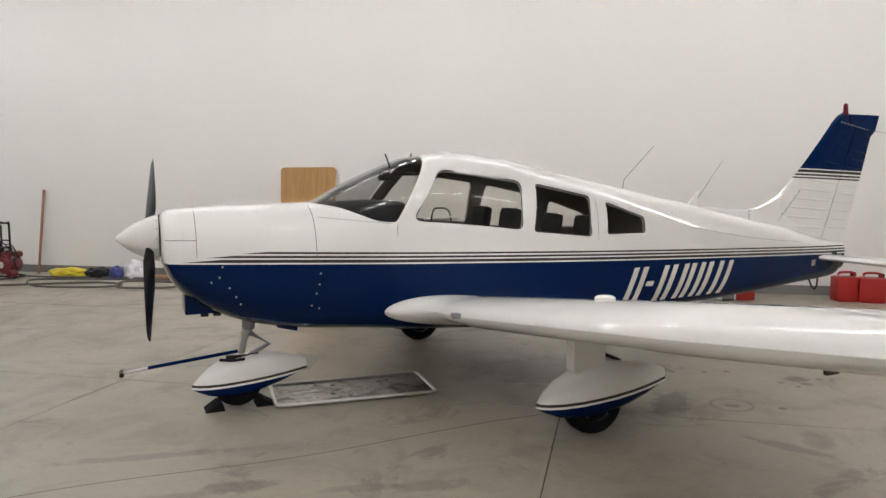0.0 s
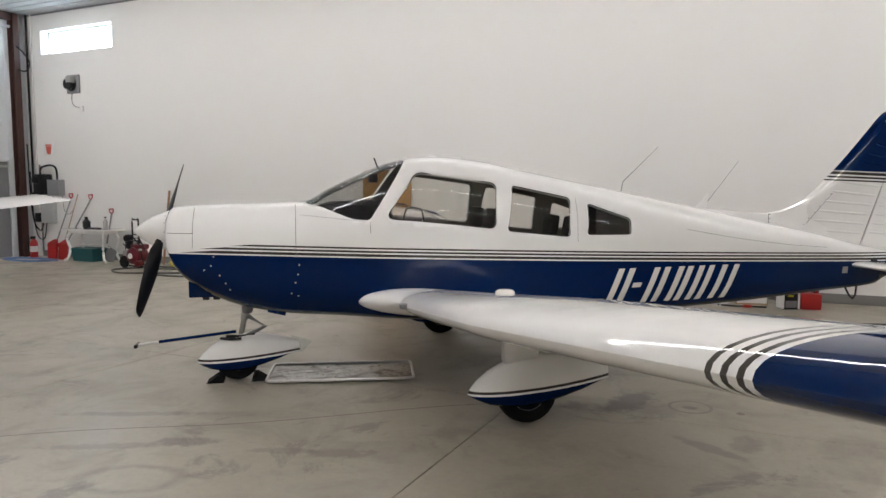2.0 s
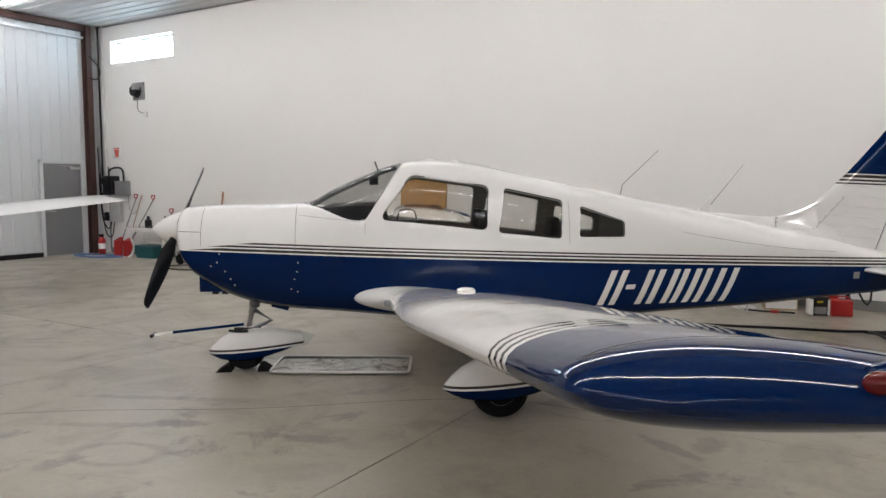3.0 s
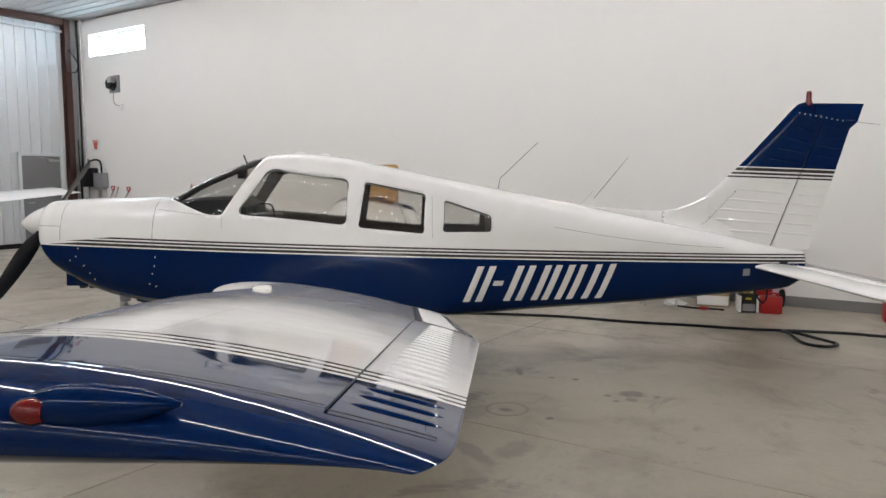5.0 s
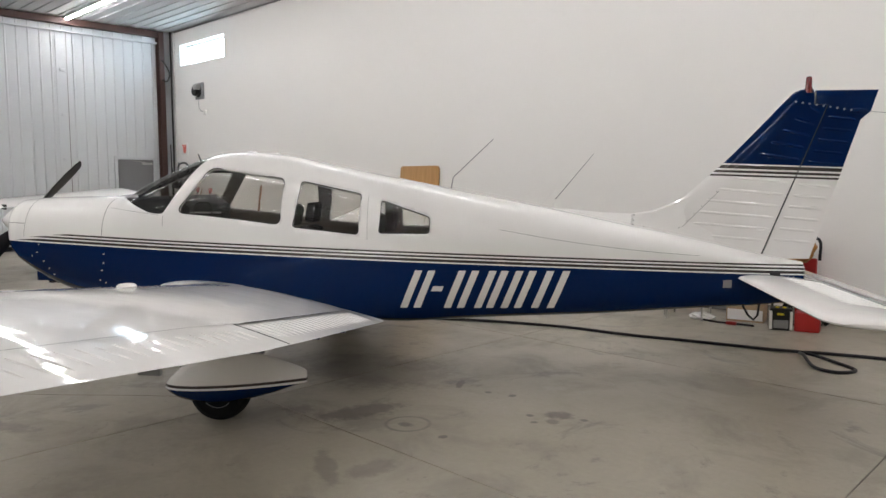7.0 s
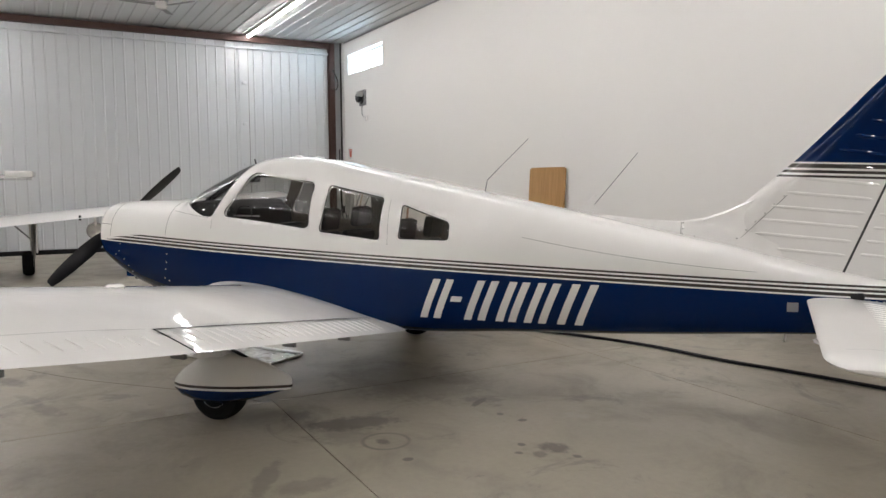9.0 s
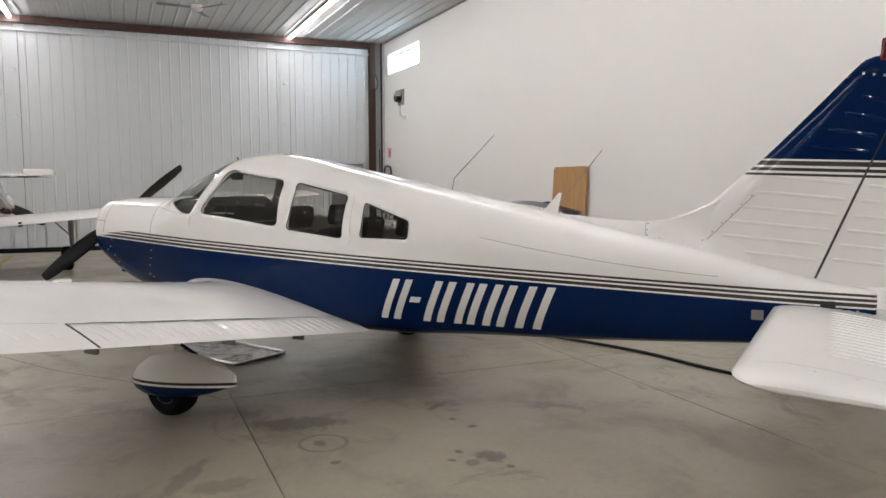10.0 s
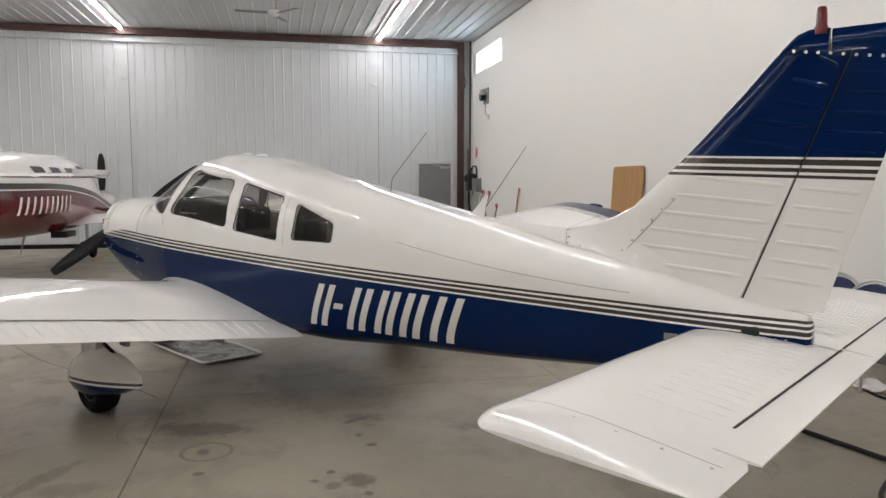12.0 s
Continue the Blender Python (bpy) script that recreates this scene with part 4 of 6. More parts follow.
part("tail_fairing", lathe(bmesh.new(), [(0.002, 6.93), (0.022, 6.99), (0.024, 7.06), (0.012, 7.115), (0.002, 7.12)], "x", 12, (0, 0, 2.01)), M_BLUE, plane)
bm = tube(bmesh.new(), [(6.28, 0, 0.575), (6.33, 0, 0.49), (6.37, 0, 0.455), (6.40, 0, 0.49), (6.41, 0, 0.585)], 0.009, 8)
part("tie_down_ring", bm, M_BLACK, plane, "black tail tie-down ring")
bm = boxed(6.42, 6.52, -0.125, -0.04, 0.80, 0.846, 0.016)
part("hinge_opening", bm, M_DARK, plane)

# tail end cap
bm = bmesh.new()
rings = []
for u, k in ((6.58, 1.0), (6.66, 0.99), (6.705, 0.9), (6.72, 0.6)):
    uu = min(u, 6.66)
    rings.append([(u, y * k, 0.83 + (w - 0.83) * k) for y, w in ([(-v - 0.003, w) for v, w in section(uu, 16)] + [(v + 0.003, w) for v, w in section(uu, 16)[-2:0:-1]])])
ring_loft(bm, rings)
bmesh.ops.recalc_face_normals(bm, faces=bm.faces)
part("tail_cone", bm, M_FUS, plane)

for s in (-1, 1):
    # navigation lamp, leading-edge tab, hinge brackets, pitot mast, filler flap
    w = [o for o in plane.children if o.name.startswith("wing") and o.data.vertices[0].co.y * s > 0][0]
    bm = lathe(bmesh.new(), [(0.004, 2.655), (0.022, 2.66), (0.032, 2.70), (0.033, 2.75), (0.024, 2.82), (0.004, 2.88)], "x", 16, (0, s * 5.145, 1.205))
    part("lamp_fairing", bm, M_BLUE, w)
    part("navigation_lamp", lathe(bmesh.new(), [(0.004, 2.635), (0.013, 2.64), (0.019, 2.652), (0.021, 2.67), (0.017, 2.685)], "x", 16, (0, s * 5.162, 1.203)), M_RED if s < 0 else mat("green_lens", (0.01, 0.2, 0.05), 0.15), w, "red navigation lamp lens" if s < 0 else "green navigation lamp lens")
    bm = bmesh.new()
    box(bm, 1.905, 1.96, s * 1.095 - 0.035, s * 1.095 + 0.035, 0.690, 0.725, 0.012)
    part("stall_tab", bm, M_GREY, w)
    for v, u in ((0.95, 3.28), (1.6, 3.30), (2.5, 3.30), (3.4, 3.26), (4.3, 3.15)):
        zt = wing_rows(v)[2]
        part("hinge_bracket", boxed(u, u + 0.09, s * v - 0.012, s * v + 0.012, zt - 0.055, zt + 0.02, 0.006), M_GREY, w)
    zt = wing_rows(3.02)[2]
    part("pitot_mast", boxed(2.79, 2.87, s * 3.02 - 0.012, s * 3.02 + 0.012, zt - 0.10, zt + 0.06, 0.008), M_BLACK, w)
    # spanwise skin seam and the joint of the tip cap
    g = bmesh.new()
    strip_on(g, [(2.62, s * v_, wing_top(2.62, v_)) for v_ in [0.9 + 0.2 * i for i in range(19)]], 0.0015, 0.002)
    part("skin_seam", g, M_SEAM, w, smooth=False)
    g = bmesh.new()
    strip_on(g, [(u_, s * 5.0, wing_top(u_, 5.0)) for u_ in [2.20 + 0.04 * i for i in range(23)]], 0.0025, 0.002)
    part("skin_seam", g, M_DARK, w, smooth=False)
    # brake hose behind the leg
    rod("brake_hose", [(2.78, s * 1.47, 0.47), (2.90, s * 1.46, 0.42), (2.98, s * 1.44, 0.35), (2.95, s * 1.44, 0.28)], 0.012, M_BLACK, "black rubber brake hose")

# nose gear details and clear tail of the fairing
bm = bmesh.new()
ring_loft(bm, [[(1.16, -0.012, 0.33), (1.16, 0.012, 0.33), (1.16, 0.012, 0.20), (1.16, -0.012, 0.20)], [(1.33, -0.004, 0.275), (1.33, 0.004, 0.275), (1.25, 0.004, 0.19), (1.25, -0.004, 0.19)]])
part("fairing_tail", bm, M_PANE, plane, "clear plastic fairing tail")
rod("steering_horn", [(0.66, -0.05, 0.345), (0.80, -0.045, 0.34), (0.88, -0.03, 0.35)], 0.016, M_BLACK)
bm = lathe(bmesh.new(), [(0.040, 0.60), (0.045, 0.58), (0.045, 0.54), (0.040, 0.52)], "z", 16, (0.825, 0, 0))
part("strut_collar", bm, M_GREY, plane)

# windshield centre post
bm = bmesh.new()
ring_loft(bm, [[(u_, -0.022, F_TOP(u_) - 0.008), (u_, 0.022, F_TOP(u_) - 0.008), (u_ + 0.02, 0.014, F_TOP(u_) - 0.045), (u_ + 0.02, -0.014, F_TOP(u_) - 0.045)] for u_ in [1.30 + 0.06 * k for k in range(13)]])
bmesh.ops.recalc_face_normals(bm, faces=bm.faces)
part("centre_post", bm, M_BLACK, plane, "dark windshield centre post")

# cabin fittings
rod("compass_mount", [(1.93, 0, 1.645), (1.87, 0, 1.60)], 0.008, M_BLACK)
part("compass", boxed(1.80, 1.88, -0.04, 0.04, 1.525, 1.60, 0.015), M_BLACK, plane, "black windshield compass")
for v in (-0.25, 0.25):
    pts = [(1.86 + 0.01 * math.cos(a), v + 0.11 * math.cos(a), 1.14 + 0.075 * math.sin(a)) for a in [2 * math.pi * k / 20 for k in range(20)]]
    part("control_wheel", loop_tube(bmesh.new(), pts, 0.011), M_BLACK, plane)
    part("sun_visor", boxed(2.04, 2.16, 0.8 * v - 0.12, 0.8 * v + 0.12, 1.565, 1.58, 0.006), M_SEAT, plane)
pts = [(2.02, -0.475, 1.215), (2.03, -0.47, 1.29), (2.06, -0.455, 1.335), (2.14, -0.45, 1.335), (2.17, -0.46, 1.30), (2.18, -0.47, 1.215)]
part("vent_handle", tube(bmesh.new(), curve_pts(pts, 4), 0.0055, 6), M_BLACK, plane, "thin wire frame of the storm window")
part("storm_window_sill", boxed(1.98, 2.24, -0.455, -0.44, 1.255, 1.268, 0.003), M_GREY, plane)


# ---- second aeroplane by the hangar door ----
M_MAROON = mat("maroon_paint", (0.135, 0.004, 0.010), 0.12, 0, 0.5, 0.3)
M_FUS2 = mat("paint_second", WHITE, 0.12, 0, 0.5, 0.3)
_n = Nodes(M_FUS2)
_v, _x, _y, _z = _n.xyz()
# the colour line falls towards the nose
_drop = _n.math("MULTIPLY", _n.math("POWER", _n.ramp(_x, 0.0, 5.0, 1.0, 0.0), 2.0), 0.65)
_h = _n.math("ADD", _z, _drop)
_c = _n.mix(_n.math("LESS_THAN", _h, 1.54), WHITE, (0.05, 0.047, 0.05))
_c = _n.mix(_n.math("LESS_THAN", _h, 1.455), _c, (0.70, 0.69, 0.67))
_c = _n.mix(_n.math("LESS_THAN", _h, 1.435), _c, (0.135, 0.004, 0.010))
_n.colour(_c)
M_WINDOW = mat("dark_window", (0.03, 0.032, 0.036), 0.08, 0, 0.6)

plane2 = thing("aeroplane", pose(-12.0, 2.08, 0.0, 0, 0, -3.0), "white and maroon low-wing aeroplane parked near the hangar door", "aeroplane")
G_TOP = smooth_table([(-0.10, 1.36), (0.2, 1.40), (1.0, 1.46), (1.55, 1.56), (2.1, 1.86), (2.6, 1.99), (3.4, 2.05), (5.2, 2.03), (6.6, 1.90), (8.3, 1.70)])
G_BOT = smooth_table([(-0.10, 0.98), (0.2, 0.84), (1.6, 0.72), (3.0, 0.68), (5.0, 0.70), (6.5, 0.95), (8.3, 1.50)])
G_WID = smooth_table([(-0.10, 0.26), (0.3, 0.42), (1.6, 0.52), (2.8, 0.62), (4.5, 0.64), (6.0, 0.52), (8.3, 0.06)])


def g_side(u, w):
    c = (G_TOP(u) + G_BOT(u)) / 2
    k = min(abs(w - c) / ((G_TOP(u) - G_BOT(u)) / 2), 1)
    return G_WID(u) * (1 - k ** 2.4) ** (1 / 2.4)


bm = bmesh.new()
rings = []
for i in range(61):
    u = -0.10 + 8.4 * i / 60
    c, hh, ww = (G_TOP(u) + G_BOT(u)) / 2, (G_TOP(u) - G_BOT(u)) / 2, G_WID(u)
    ring = []
    for k in range(40):
        a = 2 * math.pi * k / 40
        q = (abs(math.cos(a)) ** 2.4 + abs(math.sin(a)) ** 2.4) ** (-1 / 2.4)
        ring.append((u, ww * q * math.cos(a), c + hh * q * math.sin(a)))
    rings.append(ring)
ring_loft(bm, rings)
bmesh.ops.recalc_face_normals(bm, faces=bm.faces)
part("fuselage", bm, M_FUS2, plane2, "white over maroon fuselage with a grey band")


def g_patch(name, quad, material, lift=0.004, side=1):
    bm = bmesh.new()
    poly = rounded(quad, 0.035, 4)
    c = (sum(p[0] for p in poly) / len(poly), sum(p[1] for p in poly) / len(poly))
    mid = bm.verts.new((c[0], side * (g_side(*c) + lift), c[1]))
    inner = [bm.verts.new(((a + c[0]) / 2, side * (g_side((a + c[0]) / 2, (b + c[1]) / 2) + lift), (b + c[1]) / 2)) for a, b in poly]
    outer = [bm.verts.new((a, side * (g_side(a, b) + lift), b)) for a, b in poly]
    n = len(poly)
    for i in range(n):
        j = (i + 1) % n
        bm.faces.new((mid, inner[i], inner[j]))
        bm.faces.new((inner[i], outer[i], outer[j], inner[j]))
    bmesh.ops.recalc_face_normals(bm, faces=bm.faces)
    part(name, bm, material, plane2)


for s in (-1, 1):
    for a, b in ((4.78, 5.20), (4.09, 4.53), (3.40, 3.84)):
        g_patch("cabin_window", [(a, 1.635), (a + 0.10, 1.795), (b + 0.10, 1.795), (b, 1.635)], M_WINDOW, side=s)
    g_patch("cockpit_window", [(2.46, 1.64), (2.80, 1.84), (3.24, 1.85), (3.02, 1.64)], M_WINDOW, side=s)
for k in range(5):
    a = 3.95 + 0.40 * k
    for d in (0.0, 0.20):
        bm = bmesh.new()
        rows = [[(a + d + e - 0.02 * j / 5, 1.08 + 0.052 * j) for e in (0.0, 0.035, 0.07)] for j in range(6)]
        rows = [[bm.verts.new((x_, g_side(x_, z_) + 0.008, z_)) for x_, z_ in r_] for r_ in rows]
        for lo, hi in zip(rows, rows[1:]):
            for i in range(2):
                bm.faces.new((lo[i], lo[i + 1], hi[i + 1], hi[i]))
        bmesh.ops.recalc_face_normals(bm, faces=bm.faces)
        part("marking_bar", bm, M_LETTER, plane2)


def wing2(s):
    bm = bmesh.new()
    rings = []
    for v, sc in ((0.35, 1), (0.9, 1), (2.0, 1), (3.5, 1), (5.0, 1), (5.75, 1), (5.86, 0.7), (5.92, 0.3)):
        t = (v - 0.4) / 5.5
        le, te = 1.85 + 0.55 * t, 3.50 - 0.06 * t
        zt = 0.80 + 0.094 * (v - 0.3)
        c = te - le
        rings.append([(le + x * c, s * v, zt + 0.03 * (1 - x) + y * c * sc) for x, y in foil(14, 0.13)])
    ring_loft(bm, rings)
    bmesh.ops.recalc_face_normals(bm, faces=bm.faces)
    w = part("wing", bm, M_WHITE, plane2)
    for v in (1.0, 2.4, 3.8):
        part("hinge_bracket", boxed(3.2, 3.42, s * v - 0.02, s * v + 0.02, 0.74 + 0.094 * v, 0.82 + 0.094 * v, 0.01), M_BLACK, w)
    # main gear
    gy = s * 1.65
    part("gear_leg", tube(bmesh.new(), [(2.5, gy, 0.95), (2.5, gy, 0.28)], [0.05, 0.035], 12), M_STEEL, plane2)
    part("gear_brace", tube(bmesh.new(), [(2.45, gy - s * 0.30, 0.90), (2.5, gy - s * 0.02, 0.62)], 0.014, 8), M_GREY, plane2)
    part("brake_line", tube(bmesh.new(), curve_pts([(2.58, gy, 0.85), (2.66, gy, 0.65), (2.62, gy, 0.40), (2.55, gy, 0.30)], 5), 0.01, 6), M_GREY, plane2)
    part("gear_door", boxed(2.25, 2.75, gy + s * 0.07 - 0.012, gy + s * 0.07 + 0.012, 0.40, 0.9, 0.006), M_WHITE, plane2)
    wh = part("wheel", lathe(bmesh.new(), [(0.11, -0.07), (0.18, -0.085), (0.21, -0.05), (0.215, 0), (0.21, 0.05), (0.18, 0.085), (0.11, 0.07)], "y", 24, (2.5, gy - s * 0.08, FLOOR + 0.215)), M_RUBBER, plane2, "black rubber tyre")
    part("rim", lathe(bmesh.new(), [(0.02, -0.075), (0.10, -0.072), (0.11, 0.072), (0.02, 0.075)], "y", 16, (2.5, gy - s * 0.08, FLOOR + 0.215)), M_ALU, wh)
    # tailplane with raised horn at its tip
    bm = bmesh.new()
    ring_loft(bm, [[(6.45 + 0.12 * t + x * (0.80 - 0.12 * t), s * (0.02 + 1.90 * t), 1.63 + y * 0.75) for x, y in foil(10, 0.10)] for t in (0, 0.25, 0.5, 0.75, 1.0)])
    bmesh.ops.recalc_face_normals(bm, faces=bm.faces)
    tp = part("tailplane", bm, M_WHITE, plane2)
    part("elevator_horn", boxed(6.53, 7.20, min(s * 1.68, s * 1.96), max(s * 1.68, s * 1.96), 1.64, 1.715, 0.02), M_WHITE, tp)


wing2(-1), wing2(1)
# radar pod under one wing
pod = part("radar_pod", lathe(bmesh.new(), [(0.01, 2.05), (0.08, 2.07), (0.13, 2.13), (0.15, 2.25), (0.145, 2.5), (0.10, 2.8), (0.01, 3.0)], "x", 24, (0, 2.63, 0.73)), M_WHITE, plane2, "rounded white radar pod under the wing")
part("pylon", boxed(2.3, 2.75, 2.61, 2.65, 0.84, 1.02, 0.008), M_WHITE, pod)
bm = bmesh.new()
ring_loft(bm, [[(a + x * (b - a), y * 0.9, z) for x, y in [(0, 0), (0.2, 0.04), (0.6, 0.035), (1, 0.003), (1, -0.003), (0.6, -0.035), (0.2, -0.04)]] for a, b, z in ((5.9, 7.8, 1.75), (6.5, 7.85, 2.2), (7.1, 7.9, 2.9))])
bmesh.ops.recalc_face_normals(bm, faces=bm.faces)
part("fin", bm, M_WHITE, plane2)
part("spinner", lathe(bmesh.new(), [(0.004, -0.05), (0.06, 0.0), (0.13, 0.12), (0.17, 0.28), (0.17, 0.33)], "x", 24, (-0.40, 0, 1.20)), M_ALU, plane2)
for roll in (3, 123, 243):
    bm = bmesh.new()
    rings = []
    for r, ch, th in ((0.10, 0.10, 0.07), (0.3, 0.17, 0.04), (0.6, 0.20, 0.03), (0.85, 0.17, 0.02), (0.97, 0.10, 0.012), (1.0, 0.04, 0.008)):
        rings.append([(-0.23 + th / 2 * math.sin(a) + ch * 0.25 * math.cos(a), ch / 2 * math.cos(a) + 0.05 * r, r) for a in [2 * math.pi * k / 10 for k in range(10)]])
    ring_loft(bm, rings)
    bmesh.ops.recalc_face_normals(bm, faces=bm.faces)
    bmesh.ops.transform(bm, matrix=Matrix.Translation((0, 0, 1.20)) @ Matrix.Rotation(radians(roll), 4, "X"), verts=bm.verts)
    part("propeller_blade", bm, M_BLACK, plane2, "black wide propeller blade")
part("nose_strut", tube(bmesh.new(), [(1.0, 0, 0.85), (0.95, 0, 0.25)], 0.035, 10), M_STEEL, plane2)
for s in (-1, 1):
    part("nose_wheel", lathe(bmesh.new(), [(0.02, -0.04), (0.15, -0.045), (0.175, 0), (0.15, 0.045), (0.02, 0.04)], "y", 20, (0.95, s * 0.09, FLOOR + 0.175)), M_RUBBER, plane2)
for u, h in ((5.45, 0.22), (5.15, 0.08), (4.95, 0.07)):
    part("roof_aerial", tube(bmesh.new(), [(u, 0, G_TOP(u) - 0.01), (u + h * 0.2, 0, G_TOP(u) + h)], [0.03, 0.006], 8), M_WHITE, plane2)
part("belly_aerial", tube(bmesh.new(), [(4.5, 0.1, 0.70), (4.7, 0.1, 0.42)], [0.02, 0.006], 8), M_GREY, plane2)
part("step", boxed(3.3, 3.8, 0.25, 0.5, 0.62, 0.72, 0.01), M_BLACK, plane2)


# ---- hangar fittings ----
# skirting along the wall
tagged(part("baseboard", boxed(X0 + 0.3, X1, Y1 - 0.012, Y1, FLOOR, 0.13, 0.003), M_BASE, None, smooth=False), "dark grey skirting along the white wall", "skirting", kind="structure")
tagged(part("trim", boxed(X0 + 0.02, X1, Y1 - 0.02, Y1, ZC - 0.03, ZC + 0.01), M_GREY, None, smooth=False), "grey trim where the wall meets the ceiling", "trim", kind="structure")

# high window
win = thing("window_1", pose(0, 0, 0), "high narrow window in the white wall with bright daylight", "window", kind="structure")
bm = bmesh.new()
for a, b, c, d in ((WX0, WX1, WZ0, WZ0 + 0.03), (WX0, WX1, WZ1 - 0.03, WZ1), (WX0, WX0 + 0.03, WZ0, WZ1), (WX1 - 0.03, WX1, WZ0, WZ1), (WX0 + 1.0, WX0 + 1.03, WZ0, WZ1)):
    box(bm, a, b, Y1 + 0.20, Y1 + 0.25, c, d)
part("window_frame", bm, M_WHITE, win, smooth=False)
pane = part("pane", boxed(WX0 + 0.03, WX1 - 0.03, Y1 + 0.222, Y1 + 0.228, WZ0 + 0.03, WZ1 - 0.03), M_PANE, win, smooth=False)
pane.visible_shadow = False

# man door in the hangar door
door = thing("door_1", pose(0, 0, 0), "grey steel personnel door with a closer, shut", "door", kind="structure")
part("door_leaf", boxed(X0 + 0.03, X0 + 0.07, 9.49, 10.34, FLOOR + 0.02, 2.05, 0.004), M_DOOR, door, smooth=False)
bm = bmesh.new()
for a, b, c, d in ((9.41, 9.48, FLOOR, 2.13), (10.35, 10.42, FLOOR, 2.13), (9.41, 10.42, 2.06, 2.13)):
    box(bm, X0 + 0.02, X0 + 0.085, a, b, c, d, 0.004)
part("door_frame", bm, M_SHEET, door, smooth=False)
part("closer", boxed(X0 + 0.07, X0 + 0.13, 10.05, 10.30, 1.93, 1.98, 0.006), M_STEEL, door)
part("closer_arm", tube(bmesh.new(), [(X0 + 0.10, 10.15, 1.98), (X0 + 0.20, 9.98, 2.0), (X0 + 0.10, 9.82, 2.03)], 0.010, 6), M_STEEL, door)
part("door_handle", tube(bmesh.new(), [(X0 + 0.07, 9.57, 1.0), (X0 + 0.13, 9.57, 1.0), (X0 + 0.13, 9.69, 1.0)], 0.011, 8), M_STEEL, door)
part("threshold", boxed(X0 + 0.02, X0 + 0.12, 9.48, 10.35, FLOOR, FLOOR + 0.02), M_STEEL, door, smooth=False)

# flat seam strips between door panels, with clips
for y in (2.37, 8.33, -3.6):
    st = thing("door_strip", pose(X0 + 0.028, y, 0), "flat white strip over a joint of the hangar door", "door strip", "door strips", "structure")
    part("strip", boxed(0, 0.012, -0.12, 0.12, 0.06, ZC - 0.30, 0.003), M_SHEET, st, smooth=False)
    part("joint", boxed(0.012, 0.0145, 0.105, 0.117, 0.06, ZC - 0.32), M_SEAM, st, smooth=False)
    for z in (1.0, 2.0, 3.0, 4.0):
        part("clip", boxed(0.012, 0.045, -0.05, 0.06, z, z + 0.07, 0.006), M_SHEET, st)
tagged(part("door_sill", boxed(X0 - 0.01, X0 + 0.10, Y0, 9.4, FLOOR, 0.10, 0.004), M_BLACK, None, smooth=False), "black rubber seal under the hangar door", "door seal", kind="structure")
tagged(part("floor_line", boxed(X0 + 0.9, X0 + 3.2, 2.20, 2.30, FLOOR, FLOOR + 0.003), mat("yellow_line", (0.45, 0.34, 0.08), 0.6), None, smooth=False), "worn yellow line painted on the floor", "floor marking", kind="structure")

# conduits by the corner
for x, y, z0, z1, r, m in ((-13.46, 10.84, 1.6, ZC, 0.022, M_BLACK), (-13.34, 10.86, 0.1, ZC, 0.016, M_WHITE), (-13.26, 10.86, 0.1, 2.0, 0.018, M_GREY)):
    bm = tube(bmesh.new(), [(x, y, z0), (x, y, z1)], r, 10)
    tagged(part("conduit", bm, m, None), "vertical cable conduit fixed in the hangar corner", "conduit", "corner conduits")
tagged(part("cable_loop", tube(bmesh.new(), curve_pts([(-13.465, 10.61, 4.50), (-13.25, 10.60, 4.36), (-13.05, 10.60, 4.12), (-13.18, 10.60, 3.96), (-13.465, 10.61, 4.02)], 6), 0.014, 8), M_BLACK, None), "black cable loop hanging off the brown column", "cable")

# box fan on the wall
def wall_speaker():
    t = thing("wall_fan", pose(-12.10, Y1, 3.655), "dark square fan unit on the white wall", "wall fan")
    part("backing", boxed(-0.185, 0.185, -0.04, 0, -0.19, 0.19, 0.008), M_GREY, t)
    part("motor", lathe(bmesh.new(), [(0.11, -0.16), (0.12, -0.12), (0.09, -0.06), (0.15, -0.04)], "y", 20, (-0.03, 0, 0.0)), M_BLACK, t)
    part("bracket", boxed(-0.17, -0.10, -0.12, -0.03, -0.05, 0.06, 0.008), M_BLACK, t)
    part("cover", boxed(-0.05, 0.10, -0.17, -0.05, 0.02, 0.15, 0.02), M_STEEL, t)
    part("cord", tube(bmesh.new(), curve_pts([(-0.05, -0.02, -0.19), (-0.06, -0.02, -0.36), (0.03, -0.02, -0.46), (0.22, -0.02, -0.49)], 6), 0.008, 6), M_GREY, t)
    part("plug", boxed(0.20, 0.28, -0.05, 0, -0.57, -0.46, 0.01), M_WHITE, t)


wall_speaker()

# sign: white plate with a red emblem
t = thing("sign", pose(-12.98, Y1, 2.33), "white wall sign with a faded red emblem", "sign")
part("plate", boxed(-0.16, 0.16, -0.008, 0, -0.15, 0.15, 0.002), M_WHITE, t)
bm = bmesh.new()
ring_loft(bm, [[(-0.09, -0.013, 0.06), (0.09, -0.013, 0.06), (0.06, -0.013, -0.11), (-0.05, -0.013, -0.11)], [(-0.09, -0.008, 0.06), (0.09, -0.008, 0.06), (0.06, -0.008, -0.11), (-0.05, -0.008, -0.11)]])
box(bm, -0.11, 0.10, -0.013, -0.008, 0.07, 0.10)
part("emblem", bm, mat("faded_red", (0.55, 0.10, 0.07), 0.5), t, smooth=False)

